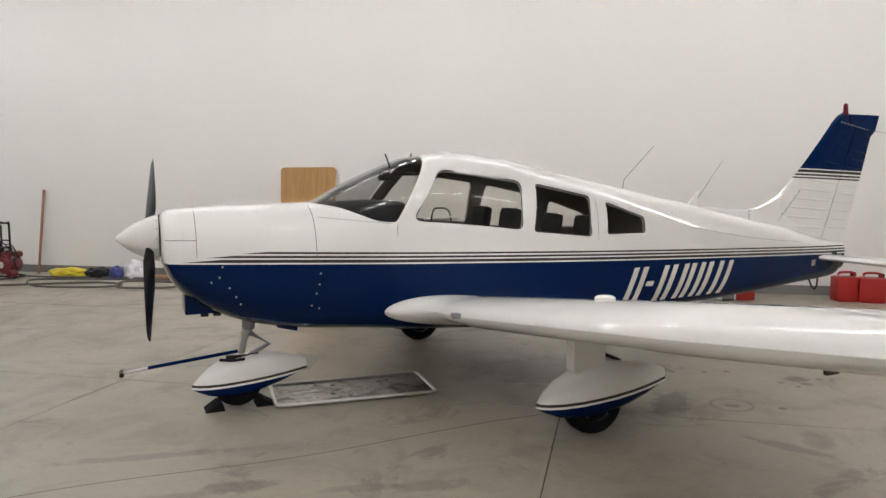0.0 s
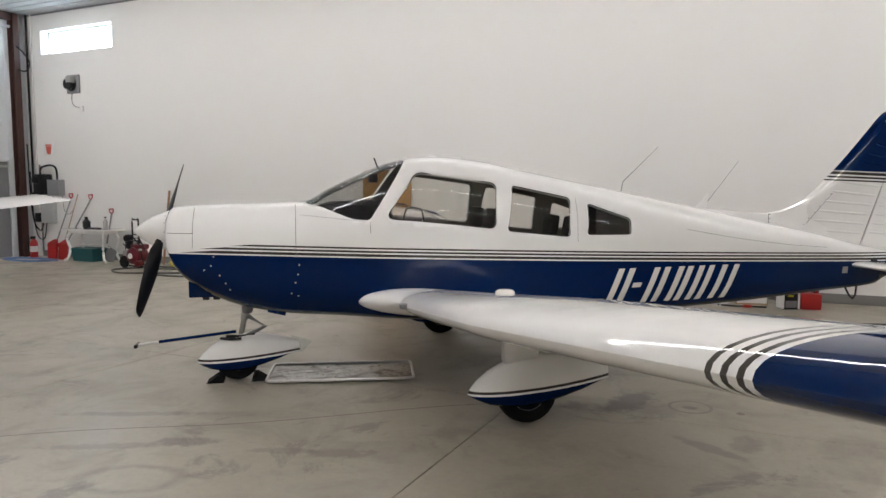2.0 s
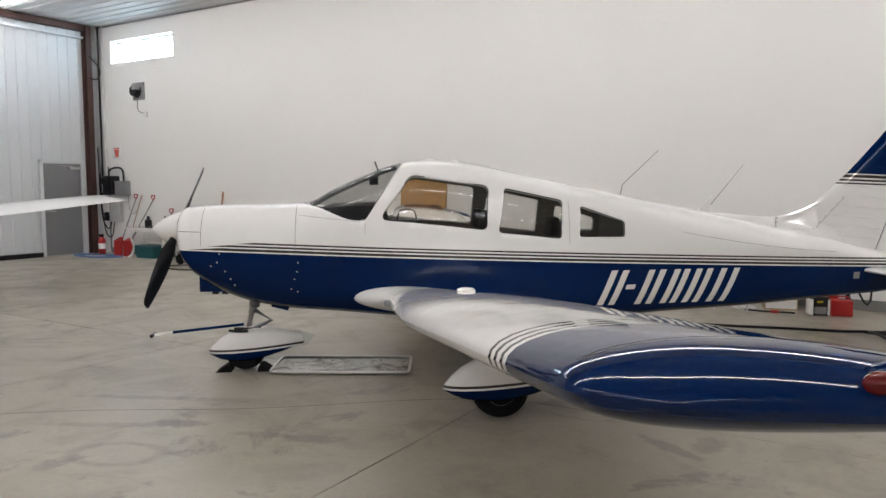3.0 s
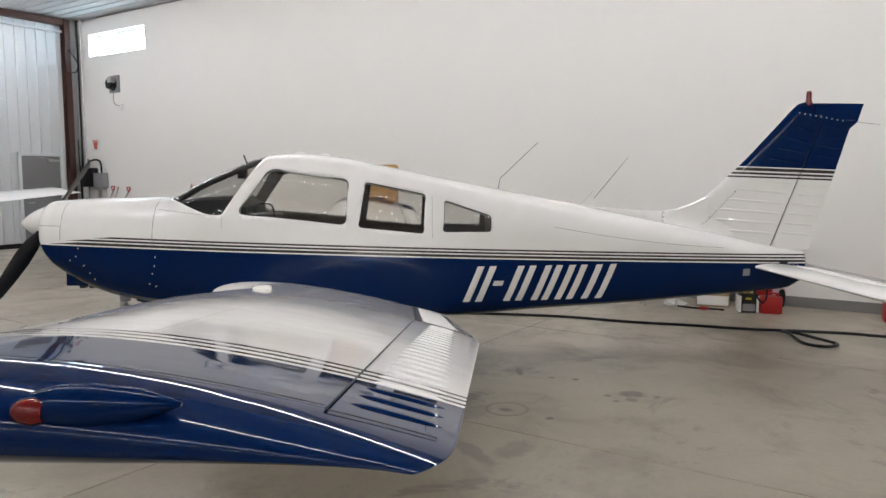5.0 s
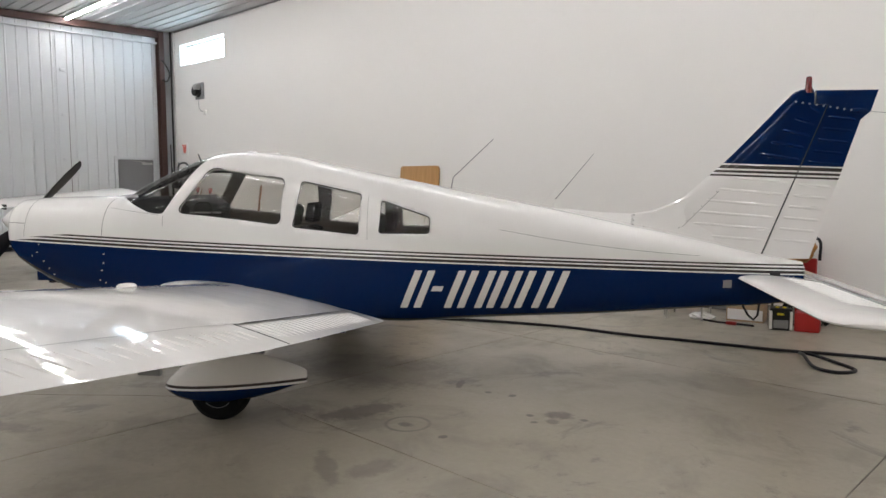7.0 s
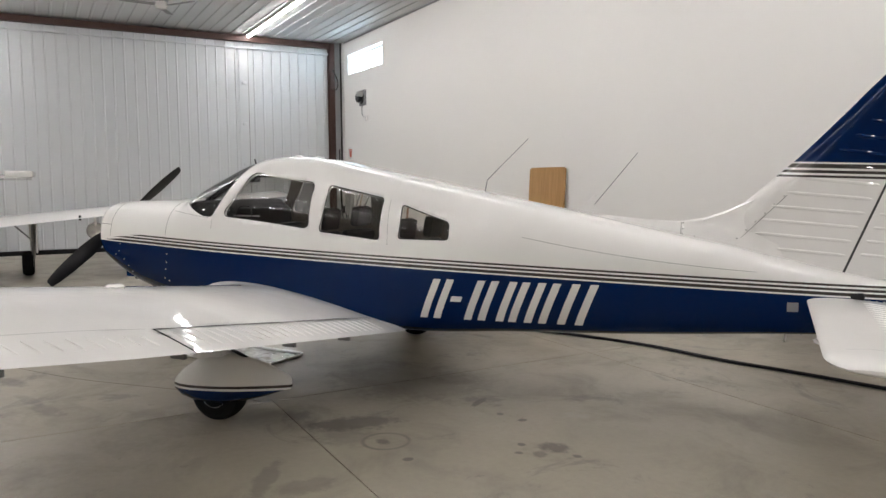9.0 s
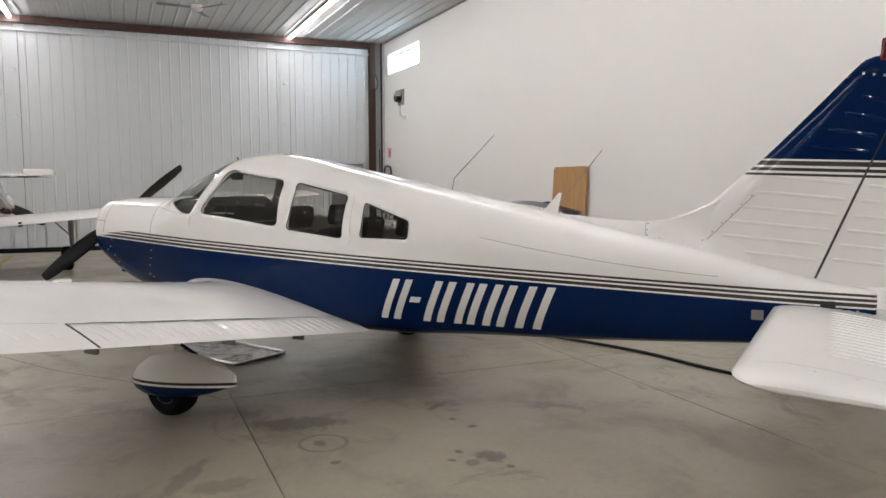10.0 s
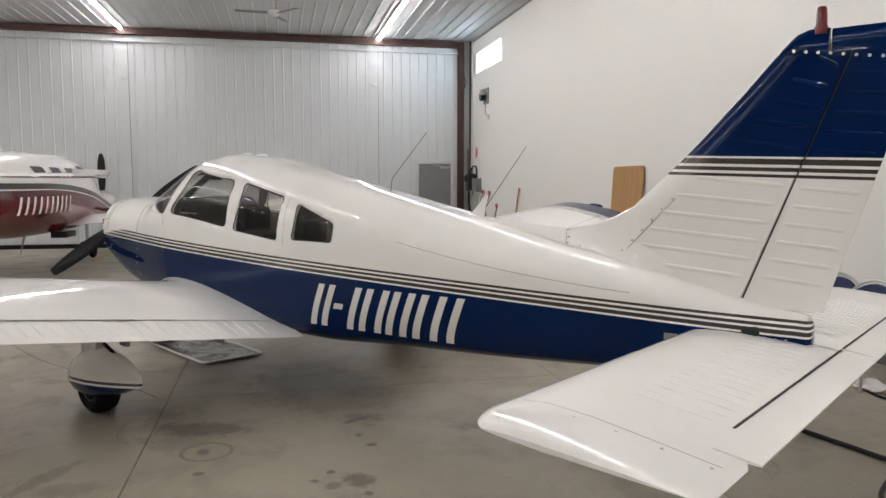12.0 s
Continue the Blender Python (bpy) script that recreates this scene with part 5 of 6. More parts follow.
# opener motor and control boxes
t = thing("door_motor", pose(-13.03, Y1, 1.55), "black door motor with grey control boxes and hanging cables", "door motor")
part("motor_body", boxed(-0.20, 0.12, -0.24, 0, -0.20, 0.24, 0.03), M_BLACK, t)
part("motor_cap", lathe(bmesh.new(), [(0.08, -0.28), (0.09, -0.24), (0.09, -0.18)], "y", 16, (-0.10, 0, 0.12)), M_BLACK, t)
part("gear_arm", boxed(-0.40, -0.10, -0.14, -0.08, -0.20, -0.15, 0.01), M_BLACK, t)
part("relay_box", boxed(0.14, 0.50, -0.16, 0, -0.22, 0.12, 0.01), M_GREY, t)
part("control_panel", boxed(-0.18, 0.22, -0.10, 0, -0.82, -0.28, 0.01), wall_paint("pale_grey", (0.42, 0.42, 0.41), 2), t)
part("pendant", boxed(-0.36, -0.20, -0.12, -0.03, -0.80, -0.60, 0.015), M_BLACK, t)
part("hose", tube(bmesh.new(), curve_pts([(-0.14, -0.1, 0.22), (-0.12, -0.1, 0.36), (0.05, -0.1, 0.42), (0.26, -0.1, 0.42), (0.38, -0.1, 0.34), (0.40, -0.1, 0.10)], 5), 0.022, 8), M_BLACK, t)
part("cable", tube(bmesh.new(), curve_pts([(-0.55, -0.08, 0.9), (-0.52, -0.08, -0.1), (-0.45, -0.08, -0.75), (-0.25, -0.08, -0.98), (-0.12, -0.08, -0.80), (-0.06, -0.08, -0.3)], 6), 0.014, 6), M_BLACK, t)
part("cable", tube(bmesh.new(), curve_pts([(-0.52, -0.06, 0.3), (-0.48, -0.06, -0.6), (-0.36, -0.06, -1.1), (-0.15, -0.06, -1.15), (-0.05, -0.06, -0.82)], 6), 0.012, 6), M_BLACK, t)
part("cord", tube(bmesh.new(), curve_pts([(0.45, -0.03, -0.2), (0.48, -0.03, -0.50), (0.62, -0.03, -0.62), (0.80, -0.03, -0.50)], 5), 0.007, 6), M_GREY, t)

# small white table with curved legs
TZ = 0.67
t = thing("side_table", pose(-11.25, 10.50, FLOOR), "old white-painted side table with curved legs beside the wall", "table")
bm = bmesh.new()
pts = rounded([(-0.68, -0.24), (0.68, -0.24), (0.68, 0.26), (-0.68, 0.26)], 0.10)
ring_loft(bm, [[(a, b, TZ - 0.03) for a, b in pts], [(a, b, TZ) for a, b in pts]])
part("tabletop", bm, M_WHITE, t, smooth=False)
part("apron", boxed(-0.52, 0.52, -0.16, 0.18, TZ - 0.10, TZ - 0.032, 0.01), M_WHITE, t)
for sx in (-1, 1):
    for sy in (-1, 1):
        bm = tube(bmesh.new(), curve_pts([(sx * 0.46, sy * 0.14, TZ - 0.06), (sx * 0.53, sy * 0.18, TZ - 0.20), (sx * 0.48, sy * 0.15, 0.26), (sx * 0.52, sy * 0.17, 0.08), (sx * 0.60, sy * 0.20, 0.015)], 5), 0.026, 8)
        part("leg", bm, M_WHITE, t)
part("stretcher", tube(bmesh.new(), curve_pts([(-0.48, 0, 0.30), (-0.2, 0, 0.34), (0.2, 0, 0.34), (0.48, 0, 0.30)], 5), 0.018, 8), M_WHITE, t)


def bottle(x, y, z, h, r, m, label):
    t = thing("bottle", pose(x, y, z), label, "bottle", "bottles on the table")
    part("body", lathe(bmesh.new(), [(r * 0.9, 0), (r, 0.01), (r, h * 0.62), (r * 0.45, h * 0.78), (r * 0.4, h * 0.9)], at=(0, 0, 0), sides=16), m, t)
    part("cap", lathe(bmesh.new(), [(r * 0.45, h * 0.9), (r * 0.45, h), (r * 0.3, h)], sides=12), M_BLACK, t)


bottle(-11.38, 10.48, FLOOR + TZ, 0.24, 0.075, M_BLACK, "black squat container on the white table")
bottle(-10.88, 10.52, FLOOR + TZ, 0.25, 0.045, M_STEEL, "grey metal bottle on the white table")
tagged(part("hand_tool", boxed(-0.17, 0.17, -0.03, 0.03, 0, 0.03, 0.01, pose(-11.14, 10.47, FLOOR + TZ)), M_BLACK, None), "dark hand tool lying on the white table", "tool")


def shovel(x, top, lean, blade, label, red=True, dx=-0.1):
    t = thing("shovel", pose(x, Y1 - 0.04, 0), label, "shovel", "shovels by the wall")
    part("shaft", tube(bmesh.new(), [(0, 0, top - 0.10), (dx, -lean, FLOOR + 0.35)], 0.016, 8), M_GREY if red else M_WOODP, t)
    if red:
        bm = loop_tube(bmesh.new(), [(0, 0, top - 0.10), (-0.05, 0, top - 0.06), (-0.055, 0, top), (0.055, 0, top), (0.05, 0, top - 0.06)], 0.014)
        part("grip", bm, M_REDPL, t)
    if blade:
        bm = bmesh.new()
        sc_ = 0.7
        ring_loft(bm, [[(dx - 0.04, -lean, FLOOR + 0.42), (dx + 0.04, -lean, FLOOR + 0.42), (dx + 0.04, -lean - 0.02, FLOOR + 0.42), (dx - 0.04, -lean - 0.02, FLOOR + 0.42)], [(dx - 0.21 * sc_, -lean - 0.06, FLOOR + 0.34), (dx + 0.2 * sc_, -lean - 0.06, FLOOR + 0.34), (dx + 0.2 * sc_, -lean - 0.10, FLOOR + 0.34), (dx - 0.21 * sc_, -lean - 0.10, FLOOR + 0.34)], [(dx - 0.19 * sc_, -lean - 0.10, FLOOR + 0.002), (dx + 0.18 * sc_, -lean - 0.10, FLOOR + 0.002), (dx + 0.18 * sc_, -lean - 0.12, FLOOR + 0.002), (dx - 0.19 * sc_, -lean - 0.12, FLOOR + 0.002)]])
        bmesh.ops.recalc_face_normals(bm, faces=bm.faces)
        part("scoop", bm, M_REDPL, t, "worn red plastic scoop")


M_WOODP = wall_paint("pale_wood", (0.36, 0.24, 0.15), 4)
shovel(-12.30, 1.37, 0.32, True, "snow shovel with a red scoop and red grip", dx=-0.10)
shovel(-11.70, 1.35, 0.28, True, "snow shovel with a red scoop behind the table", dx=-0.42)
shovel(-11.10, 1.06, 0.10, False, "short shovel with a red grip leaning on the wall", dx=-0.05)
t = thing("broom", pose(-12.08, Y1 - 0.04, 0), "broom with a pale wooden stick leaning on the wall", "broom")
part("stick", tube(bmesh.new(), [(0, 0, 1.36), (-0.20, -0.30, FLOOR + 0.12)], 0.013, 8), M_WOODP, t)
part("brush", boxed(-0.36, -0.06, -0.34, -0.27, FLOOR, FLOOR + 0.13, 0.01), M_GREY, t)

t = thing("storage_bin", pose(-11.45, 10.56, FLOOR), "teal plastic bin on the floor under the table", "bin")
bm = bmesh.new()
ring_loft(bm, [[(-0.28, -0.14, 0), (0.28, -0.14, 0), (0.28, 0.16, 0), (-0.28, 0.16, 0)], [(-0.33, -0.18, 0.26), (0.33, -0.18, 0.26), (0.33, 0.20, 0.26), (-0.33, 0.20, 0.26)]])
part("tub", bm, mat("teal_plastic", (0.01, 0.085, 0.10), 0.45), t, smooth=False)
part("rim", loop_tube(bmesh.new(), [(-0.33, -0.18, 0.26), (0.33, -0.18, 0.26), (0.33, 0.20, 0.26), (-0.33, 0.20, 0.26)], 0.012), mat("teal_rim", (0.012, 0.10, 0.115), 0.45), t)
t = thing("dustpan", pose(-10.92, 10.60, FLOOR), "grey dustpan leaning beside the bin", "dustpan")
part("pan", boxed(-0.13, 0.13, -0.02, 0.0, 0.0, 0.30, 0.008, Matrix.Rotation(radians(25), 4, "Y")), M_GREY, t)

# fire extinguisher
t = thing("fire_extinguisher", pose(-13.0, 10.45, FLOOR), "red fire extinguisher standing in the corner", "fire extinguisher")
part("cylinder", lathe(bmesh.new(), [(0.07, 0), (0.08, 0.015), (0.08, 0.33), (0.05, 0.39), (0.025, 0.41)], sides=20), M_REDPL, t)
part("label", lathe(bmesh.new(), [(0.0812, 0.14), (0.0812, 0.26)], sides=20), M_WHITE, t)
part("valve", boxed(-0.02, 0.02, -0.06, 0.04, 0.41, 0.47, 0.006), M_BLACK, t)
part("hose", tube(bmesh.new(), curve_pts([(0.0, -0.04, 0.43), (-0.09, -0.05, 0.38), (-0.10, -0.05, 0.15)], 5), 0.011, 6), M_BLACK, t)


# pressure washer
t = thing("pressure_washer", pose(-9.50, 10.12, FLOOR), "maroon pressure washer with a black handle and loose hoses", "pressure washer")
M_MARO = mat("washer_maroon", (0.13, 0.007, 0.016), 0.3)
part("handle", tube(bmesh.new(), curve_pts([(-0.20, 0.02, 0.20), (-0.20, 0.02, 0.86), (-0.17, 0.02, 0.90), (-0.07, 0.02, 0.90), (-0.04, 0.02, 0.86), (-0.04, 0.02, 0.20)], 4), 0.016, 8), M_BLACK, t)
part("cross_bar", tube(bmesh.new(), [(-0.20, 0.02, 0.62), (-0.04, 0.02, 0.62)], 0.012, 8), M_BLACK, t)
part("engine_block", boxed(-0.21, -0.02, -0.16, 0.06, 0.36, 0.52, 0.03), M_BLACK, t)
part("air_filter", lathe(bmesh.new(), [(0.05, -0.20), (0.06, -0.19), (0.06, -0.08), (0.04, -0.07)], "y", 18, (-0.15, 0, 0.56)), M_BLACK, t)
part("recoil_cover", lathe(bmesh.new(), [(0.02, -0.26), (0.10, -0.25), (0.155, -0.21), (0.16, -0.06), (0.13, 0.06)], "y", 24, (0.03, 0, 0.24)), M_MARO, t, "maroon round engine cover")
part("recoil_hub", lathe(bmesh.new(), [(0.01, -0.275), (0.05, -0.272), (0.055, -0.255)], "y", 16, (0.03, 0, 0.24)), M_WHITE, t)
part("fuel_tank", boxed(-0.06, 0.15, -0.18, 0.10, 0.34, 0.45, 0.045), M_MARO, t)
part("pump", lathe(bmesh.new(), [(0.02, -0.26), (0.055, -0.25), (0.06, -0.12)], "y", 16, (0.17, 0, 0.10)), M_MARO, t)
part("muffler", boxed(-0.24, -0.12, -0.20, -0.06, 0.16, 0.34, 0.03), M_STEEL, t)
part("base_frame", tube(bmesh.new(), curve_pts([(-0.20, -0.18, 0.06), (0.18, -0.18, 0.04), (0.24, -0.05, 0.04), (0.18, 0.08, 0.04), (-0.20, 0.08, 0.06)], 4), 0.014, 8), M_BLACK, t)
for y in (-0.22, 0.14):
    part("wheel", lathe(bmesh.new(), [(0.02, -0.025), (0.10, -0.025), (0.12, 0), (0.10, 0.025), (0.02, 0.025)], "y", 20, (-0.17, y, 0.12)), M_RUBBER, t)
for a, b, up in (((-0.22, -0.10, 0.50), (-0.28, -0.14, 0.06), 0.10), ((-0.03, -0.10, 0.56), (0.26, -0.12, 0.34), 0.10), ((0.05, -0.14, 0.46), (0.24, -0.16, 0.16), 0.14), ((-0.16, -0.18, 0.62), (0.14, -0.18, 0.50), 0.06), ((-0.20, -0.2, 0.46), (0.02, -0.22, 0.40), -0.05)):
    part("hose", tube(bmesh.new(), curve_pts([a, ((a[0] + b[0]) / 2 + 0.04, a[1] - 0.04, (a[2] + b[2]) / 2 + up), b], 6), 0.010, 6), M_BLACK, t)
for x, z in ((-0.10, 0.33), (0.10, 0.49), (0.22, 0.36)):
    part("valve", lathe(bmesh.new(), [(0.010, -0.23), (0.022, -0.225), (0.022, -0.17)], "y", 10, (x, 0, z)), M_STEEL, t)

# stick against the wall
tagged(part("wooden_pole", tube(bmesh.new(), [(-9.48, 10.87, 1.44), (-9.50, 10.68, FLOOR)], 0.022, 10), wall_paint("reddish_wood", (0.30, 0.15, 0.09), 4), None), "reddish wooden pole leaning on the white wall", "pole")


def cloth_heap(name, at, size, m, label, category, seed, stripes=None):
    rnd = random.Random(seed)
    bm = bmesh.new()
    bmesh.ops.create_icosphere(bm, subdivisions=4, radius=1)
    off = Vector((rnd.random() * 9, rnd.random() * 9, rnd.random() * 9))
    for v in bm.verts:
        n = noise.noise(v.co * 2.2 + off) * 0.22 + noise.noise(v.co * 6 + off) * 0.10
        c = v.co * (1 + n)
        c.z = max(c.z, -0.55)
        v.co = Vector((c.x * size[0], c.y * size[1], (c.z + 0.55) * size[2]))
    ob = part(name, bm, m, None)
    ob.location = at
    return tagged(ob, label, category)


M_YEL = mat("yellow_vinyl", (0.62, 0.50, 0.02), 0.45)
cloth_heap("yellow_bag", (-8.74, 10.48, FLOOR), (0.34, 0.17, 0.10), M_YEL, "bright yellow folded vinyl bag on the floor", "bag", 3)
cloth_heap("black_bag", (-8.16, 10.52, FLOOR), (0.24, 0.16, 0.11), M_BLACK, "black soft bag on the floor by the wall", "bag", 5)
cloth_heap("plastic_bag", (-7.50, 10.56, FLOOR), (0.22, 0.16, 0.18), mat("white_plastic", (0.72, 0.72, 0.74), 0.35), "crumpled white plastic bag on the floor", "plastic bag", 7)
cloth_heap("blue_bundle", (-7.78, 10.46, FLOOR), (0.11, 0.11, 0.13), mat("blue_plastic", (0.05, 0.06, 0.22), 0.4), "blue wrapped bundle beside the plastic bag", "bundle", 8)
tagged(part("plank", boxed(-0.85, 0.85, -0.07, 0.07, 0, 0.04, 0.005, pose(-6.5, 10.66, FLOOR, 0, 0, 1)), mat("orange_wood", (0.42, 0.22, 0.09), 0.6), None), "orange wooden plank lying along the wall", "plank")
tagged(part("blue_rope", tube(bmesh.new(), [(-12.75 + 0.8 * math.cos(a) * (1 - a / 50), 10.15 + 0.32 * math.sin(a) * (1 - a / 60), FLOOR + 0.012) for a in [0.35 * k for k in range(80)]], 0.012, 6), mat("blue_rope", (0.13, 0.21, 0.40), 0.8), None), "loose coils of blue rope on the floor", "rope")


def floor_hose(name, pts, r, m, label, category="hose"):
    c = curve_pts([(x, y, FLOOR + r + (0.0 if len(p_) < 1 else p_[0])) for x, y, *p_ in pts], 10)
    return tagged(part(name, tube(bmesh.new(), c, r, 8), m, None), label, category)


M_HOSE = mat("grey_hose", (0.11, 0.10, 0.09), 0.6)
floor_hose("hose", [(-9.37, 10.04), (-9.58, 9.58), (-9.05, 9.27), (-8.41, 9.53), (-7.67, 9.84), (-7.14, 9.73), (-7.35, 9.42), (-8.31, 9.32), (-8.73, 9.73, 0.03), (-7.88, 10.20), (-6.82, 10.25), (-6.18, 9.89), (-6.39, 9.53), (-7.03, 9.48), (-7.14, 9.89, 0.03), (-6.28, 10.09)], 0.016, M_HOSE, "long grey rubber hose coiled on the floor")
floor_hose("hose", [(-9.58, 10.35), (-8.95, 10.28), (-8.09, 10.40), (-7.03, 10.44), (-5.96, 10.35)], 0.014, M_HOSE, "grey hose running along the wall")
floor_hose("power_cable", [(-1.5, 7.95), (-1.0, 8.29), (-0.4, 8.56), (0.05, 8.70), (0.65, 8.80), (1.22, 8.97), (1.85, 9.13), (2.15, 9.12, 0.02), (2.45, 9.02), (2.64, 8.85), (2.55, 8.68), (2.36, 8.74), (2.20, 8.98, 0.03), (2.10, 9.20), (2.25, 9.30), (2.65, 9.44), (3.1, 9.52), (4.2, 9.9)], 0.015, M_BLACK, "thick black cable with a loop on the floor", "cable")

# plywood board against the wall
M_PLY = mat("varnished_plywood", (0.42, 0.235, 0.085), 0.4)
_n = Nodes(M_PLY)
_v, _x, _y, _z = _n.xyz()
_w = _n.add("ShaderNodeMapping")
_n.t.links.new(_v, _w.inputs["Vector"])
_w.inputs["Scale"].default_value = (14, 14, 0.8)
_n.colour(_n.mix(_n.ramp(_n.noise(_w.outputs[0], 2.0, 4, 0.6, 0.8), 0.3, 0.7), (0.47, 0.27, 0.10), (0.34, 0.18, 0.06)))
t = thing("tabletop_board", pose(-4.555, 10.775, FLOOR, -3.0, 0, 0), "varnished plywood board with rounded corners leaning on the wall", "board")
pts = rounded([(-0.46, 0), (0.46, 0), (0.46, 1.79), (-0.46, 1.79)], 0.07)
bm = bmesh.new()
ring_loft(bm, [[(a, -0.014, b) for a, b in pts], [(a, 0.014, b) for a, b in pts]])
bmesh.ops.recalc_face_normals(bm, faces=bm.faces)
part("board", bm, M_PLY, t, smooth=False)

# socket
t = thing("wall_socket", pose(0.51, Y1, 0.92), "white double power socket on the wall", "socket")
part("cover_plate", boxed(-0.04, 0.04, -0.008, 0, -0.06, 0.06, 0.003), M_WHITE, t)
for z in (-0.025, 0.025):
    part("outlet", boxed(-0.016, 0.016, -0.010, -0.007, z - 0.014, z + 0.014, 0.002), M_GREY, t)


# red fuel cans
def jerry_can(m, label):
    t = thing("fuel_can", m, label, "fuel can", "red fuel cans")
    part("body", boxed(-0.15, 0.15, -0.12, 0.12, 0, 0.32, 0.03), M_REDPL, t)
    part("handle", tube(bmesh.new(), curve_pts([(-0.10, 0, 0.31), (-0.08, 0, 0.37), (0.08, 0, 0.37), (0.10, 0, 0.31)], 4), 0.016, 8), mat("red_handle", (0.40, 0.01, 0.01), 0.4), t)
    part("spout_cap", lathe(bmesh.new(), [(0.035, 0.31), (0.035, 0.36), (0.02, 0.37)], at=(0.11, 0.05, 0), sides=14), M_BLACK, t)


jerry_can(pose(3.07, 10.47, FLOOR, 0, 0, 10), "red plastic fuel can on the floor by the wall")
jerry_can(pose(3.36, 10.42, FLOOR, 0, 0, -8), "red plastic fuel can on the floor by the wall")
jerry_can(pose(1.80, 10.30, FLOOR, 0, 0, 15) @ Matrix.Diagonal((0.8, 0.8, 0.62, 1.0)), "low red plastic fuel can beside the battery pack")

# battery pack
t = thing("battery_pack", pose(1.56, 10.21, FLOOR, 0, 0, 25) @ Matrix.Diagonal((0.82, 0.82, 0.85, 1.0)), "white and black battery jump starter with yellow labels", "battery pack")
part("body", boxed(-0.13, 0.13, -0.10, 0.10, 0, 0.27, 0.02), M_BLACK, t)
for x in (-0.135, 0.10):
    part("side_frame", boxed(x, x + 0.035, -0.11, 0.11, 0.01, 0.24, 0.012), M_WHITE, t)
part("handle", tube(bmesh.new(), curve_pts([(-0.10, 0, 0.26), (-0.08, 0, 0.33), (0.08, 0, 0.33), (0.10, 0, 0.26)], 4), 0.015, 8), M_BLACK, t)
part("label", boxed(-0.05, 0.03, -0.113, -0.108, 0.19, 0.215), M_YEL, t)
part("front_panel", boxed(-0.085, 0.085, -0.112, -0.10, 0.03, 0.13, 0.01), M_GREY, t)
for x in (-0.04, 0.04):
    part("knob", lathe(bmesh.new(), [(0.025, 0.268), (0.025, 0.285), (0.01, 0.287)], at=(x, -0.04, 0), sides=14), M_YEL, t)

# cardboard box with paper
t = thing("cardboard_box", pose(1.10, 10.50, FLOOR, 0, 0, 14) @ Matrix.Diagonal((0.8, 1.0, 1.05, 1.0)), "open cardboard box with white paper on the floor", "box")
M_CARD = wall_paint("cardboard", (0.40, 0.29, 0.17), 4)
for a, b, c, d in ((-0.24, 0.24, -0.16, -0.152), (-0.24, 0.24, 0.152, 0.16), (-0.24, -0.232, -0.16, 0.16), (0.232, 0.24, -0.16, 0.16)):
    part("box_wall", boxed(a, b, c, d, 0, 0.17), M_CARD, t, smooth=False)
part("flap", boxed(-0.24, 0.24, -0.004, 0.004, 0, 0.16, 0.0, Matrix.Translation((0, 0.16, 0.17)) @ Matrix.Rotation(radians(-70), 4, "X")), M_CARD, t, smooth=False)
part("lining", boxed(-0.225, 0.225, -0.165, -0.162, 0.02, 0.13), M_WHITE, t, smooth=False)
cloth_heap("paper", (0.72, 10.20, FLOOR), (0.14, 0.10, 0.05), M_WHITE, "crumpled white paper on the floor", "paper", 12)
floor_hose("red_jumper_lead", [(0.75, 10.12), (0.95, 10.08), (1.15, 10.12), (1.32, 10.14)], 0.011, M_BLACK, "black jumper lead on the floor", "cable")
tagged(part("clamp", boxed(1.05, 1.15, 10.06, 10.11, FLOOR, FLOOR + 0.035, 0.008), M_REDPL, None), "red jumper clamp on the floor", "clamp")

# stand with a mustard coat
t = thing("hand_truck", pose(1.655, 10.63, FLOOR), "red hand truck with a black handle", "hand truck")
part("back_frame", boxed(-0.10, 0.10, 0.0, 0.06, 0.05, 0.72, 0.02), M_REDPL, t)
part("handle", tube(bmesh.new(), curve_pts([(-0.12, 0.04, 0.70), (-0.10, 0.06, 0.92), (0.10, 0.06, 0.92), (0.12, 0.04, 0.70)], 5), 0.016, 8), M_BLACK, t)
part("toe_plate", boxed(-0.18, 0.18, -0.18, 0.04, 0.01, 0.03), M_BLACK, t, smooth=False)
for x in (-0.2, 0.2):
    part("wheel", lathe(bmesh.new(), [(0.02, -0.025), (0.10, -0.025), (0.12, 0), (0.10, 0.025), (0.02, 0.025)], "x", 18, (x, 0.08, 0.12)), M_RUBBER, t)
bm = bmesh.new()
rings = []
LEFT = smooth_table([(0.28, 1.34), (0.50, 1.31), (0.70, 1.36), (0.85, 1.46), (0.94, 1.57), (0.98, 1.63)])
RIGHT = smooth_table([(0.28, 1.50), (0.50, 1.53), (0.66, 1.56), (0.71, 1.74), (0.85, 1.80), (0.94, 1.75), (0.98, 1.69)])
for k in range(26):
    z = 0.98 - 0.028 * k
    c, h = (LEFT(z) + RIGHT(z)) / 2, (RIGHT(z) - LEFT(z)) / 2
    ring = []
    for a_ in range(36):
        a = 2 * math.pi * a_ / 36
        r = 1 + 0.07 * math.sin(3 * a + k * 0.5) + 0.06 * math.sin(7 * a - k * 0.4) + 0.05 * math.sin(1.7 * k + 2 * a)
        ring.append((c + r * h * math.cos(a), 10.46 + r * min(h, 0.13) * math.sin(a), z - 0.02 * math.sin(2 * a)))
    rings.append(ring)
ring_loft(bm, rings)
bmesh.ops.recalc_face_normals(bm, faces=bm.faces)
M_COAT = wall_paint("mustard_canvas", (0.36, 0.16, 0.025), 6)
tagged(part("coat", bm, M_COAT, None), "mustard canvas coat draped over the hand truck", "coat")


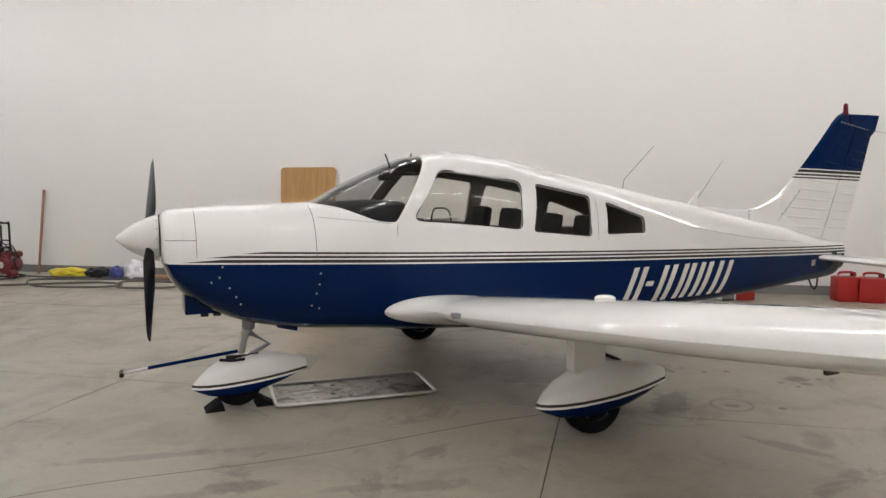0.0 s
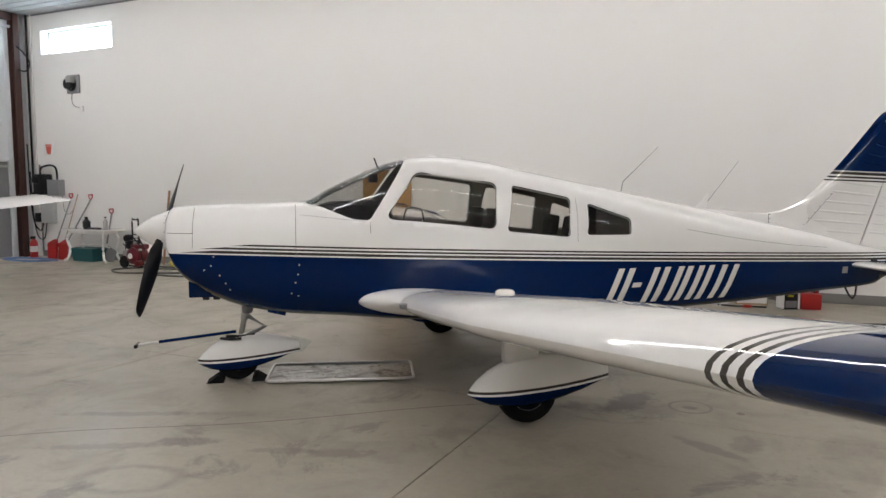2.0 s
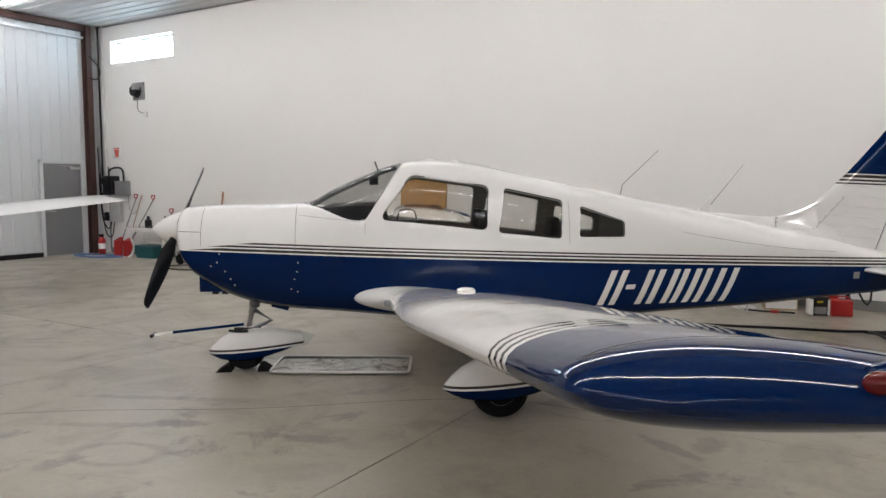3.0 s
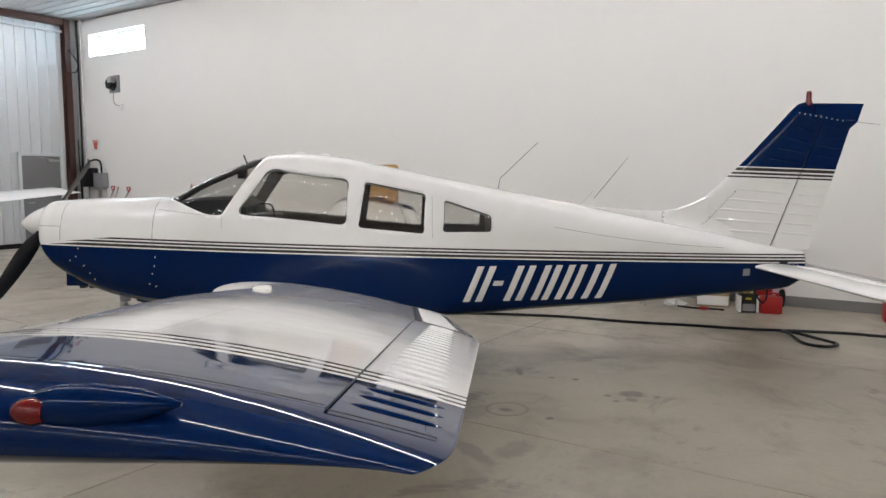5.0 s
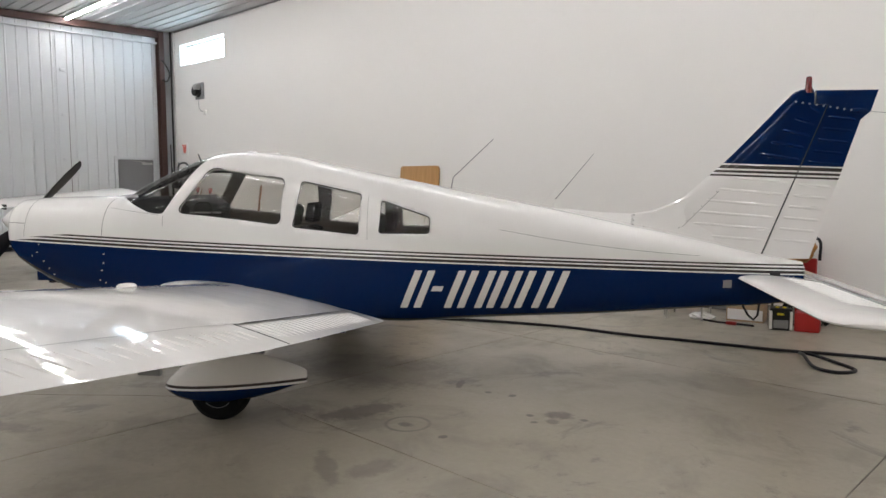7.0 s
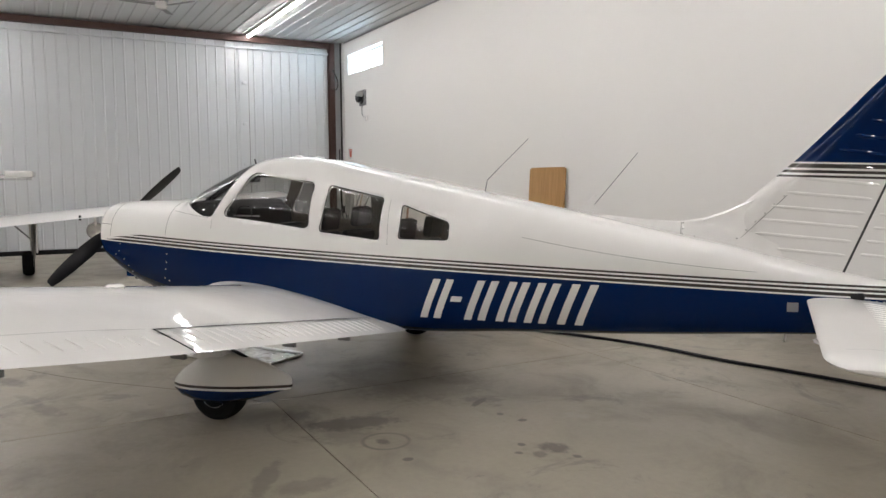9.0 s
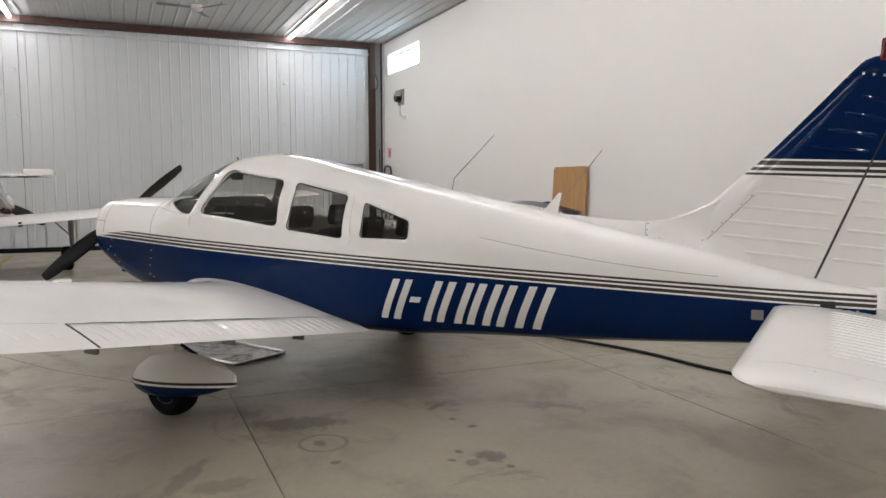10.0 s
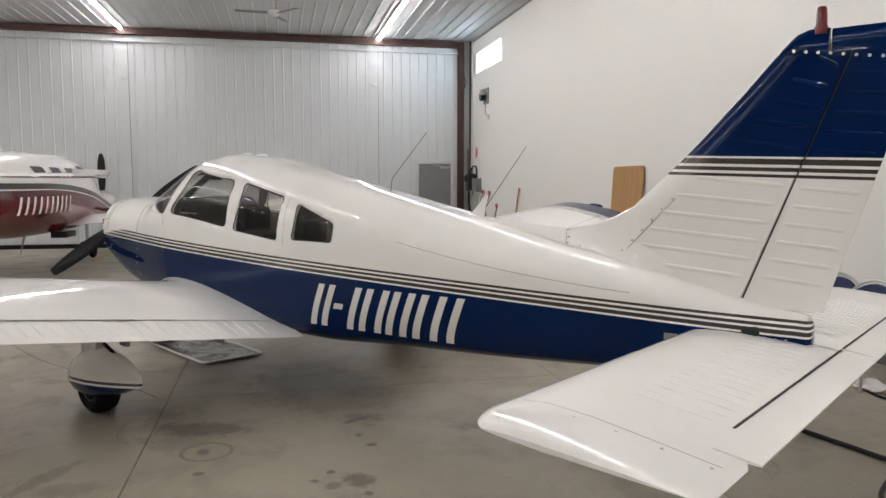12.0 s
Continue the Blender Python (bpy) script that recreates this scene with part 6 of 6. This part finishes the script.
# blue stacking chairs by the wall
def chair():
    t = thing("chair", pose(0, 0, 0), "blue padded stacking chair with a chrome frame by the wall", "chair", "blue chairs by the wall")
    m = mat("blue_cloth", (0.025, 0.04, 0.10), 0.85)
    bm = bmesh.new()
    pts = [(0.20 * math.sin(a) * (1 if math.cos(a) > 0 else 0.95), 0.60 + (0.24 if math.cos(a) > 0 else 0.15) * math.cos(a)) for a in [2 * math.pi * k / 28 for k in range(28)]]
    ring_loft(bm, [[(a, 0.0, b) for a, b in pts], [(a * 1.02, 0.02, b) for a, b in pts], [(a, 0.04, b) for a, b in pts]])
    part("backrest", bm, m, t)
    part("back_frame", tube(bmesh.new(), curve_pts([(-0.20, 0.03, 0.0), (-0.215, 0.03, 0.5), (-0.19, 0.03, 0.76), (0, 0.03, 0.87), (0.19, 0.03, 0.76), (0.215, 0.03, 0.5), (0.20, 0.03, 0.0)], 6), 0.012, 8), M_ALU, t, "chrome tube frame")
    part("seat", boxed(-0.21, 0.21, -0.42, -0.02, 0.42, 0.48, 0.025), m, t)
    for x in (-0.19, 0.19):
        part("leg", tube(bmesh.new(), [(x, -0.38, 0.42), (x, -0.40, 0.0)], 0.012, 8), M_ALU, t)
    return t


c1 = chair()
c1.matrix_world = pose(0.04, 10.47, FLOOR, 0, 0, 12) @ Matrix.Diagonal((1.0, 1.0, 0.90, 1.0))
copy_thing(c1, pose(0.50, 10.40, FLOOR, 0, 0, 14))

# drip tray under the engine
ang = 31.0
t = thing("drip_tray", pose(-1.74, 5.20, FLOOR, 0, 0, ang), "dented steel drip tray with oily dirt under the engine", "drip tray")
M_TRAY = mat("galvanised_steel", (0.42, 0.42, 0.40), 0.35, 0.9)
_n = Nodes(M_TRAY)
_v, _x, _y, _z = _n.xyz()
_n.colour(_n.mix(_n.ramp(_n.noise(_v, 5, 6, 0.7, 1.2), 0.42, 0.62), (0.46, 0.46, 0.44), (0.12, 0.10, 0.08)))
_n.rough(_n.ramp(_n.noise(_v, 9, 4), 0.3, 0.7, 0.22, 0.55))
pts = rounded([(-0.58, -0.28), (0.58, -0.28), (0.58, 0.28), (-0.58, 0.28)], 0.06)
bm = bmesh.new()
ring_loft(bm, [[(a * 0.97, b * 0.95, 0.004) for a, b in pts], [(a * 0.98, b * 0.96, 0.012) for a, b in pts]])
part("pan", bm, M_TRAY, t, smooth=False)
part("rim", loop_tube(bmesh.new(), [(a, b, 0.022) for a, b in pts], 0.012), M_ALU, t, "rolled bright steel rim")

# chocks and tow bar
for u, d in ((0.575, -1), (0.915, 1)):
    for s in (-0.07,):
        t = thing("wheel_chock", PLANE @ pose(u, -0.04, FLOOR), "black rubber wheel chock at the nose wheel", "wheel chock", "wheel chocks")
        bm = bmesh.new()
        ring_loft(bm, [[(d * 0.065, y, 0), (-d * 0.065, y, 0), (-d * 0.05, y, 0.05), (-d * 0.02, y, 0.055)] for y in (-0.08, 0.08)])
        bmesh.ops.recalc_face_normals(bm, faces=bm.faces)
        part("wedge", bm, M_RUBBER, t, smooth=False)
t = thing("tow_bar", PLANE, "dark blue steel tow bar fixed to the nose gear", "tow bar")
part("bar", tube(bmesh.new(), [(0.74, -0.055, 0.385), (0.16, -0.062, 0.329)], 0.012, 8), M_BLUE, t)
part("bare_end", tube(bmesh.new(), [(0.16, -0.062, 0.329), (0.01, -0.065, 0.312)], 0.011, 8), M_ALU, t)
part("grip", tube(bmesh.new(), [(0.0, -0.12, 0.310), (0.0, -0.01, 0.310)], 0.015, 8), M_BLACK, t)
part("fork", tube(bmesh.new(), curve_pts([(0.62, -0.055, 0.335), (0.70, -0.10, 0.335), (0.78, -0.09, 0.335)], 4), 0.011, 8), M_BLACK, t)

# ceiling fan
t = thing("ceiling_fan", pose(-9.67, 5.87, ZC), "white ceiling fan with still blades", "ceiling fan")
part("rod", tube(bmesh.new(), [(0, 0, 0), (0, 0, -0.32)], 0.018, 8), M_WHITE, t)
part("motor", lathe(bmesh.new(), [(0.03, -0.28), (0.11, -0.31), (0.12, -0.38), (0.08, -0.43), (0.01, -0.44)], sides=20), M_WHITE, t)
for k in range(3):
    part("blade", boxed(0.12, 0.72, -0.06, 0.06, -0.375, -0.365, 0.003, Matrix.Rotation(radians(120 * k + 35), 4, "Z") @ Matrix.Rotation(radians(8), 4, "X")), M_GREY, t)
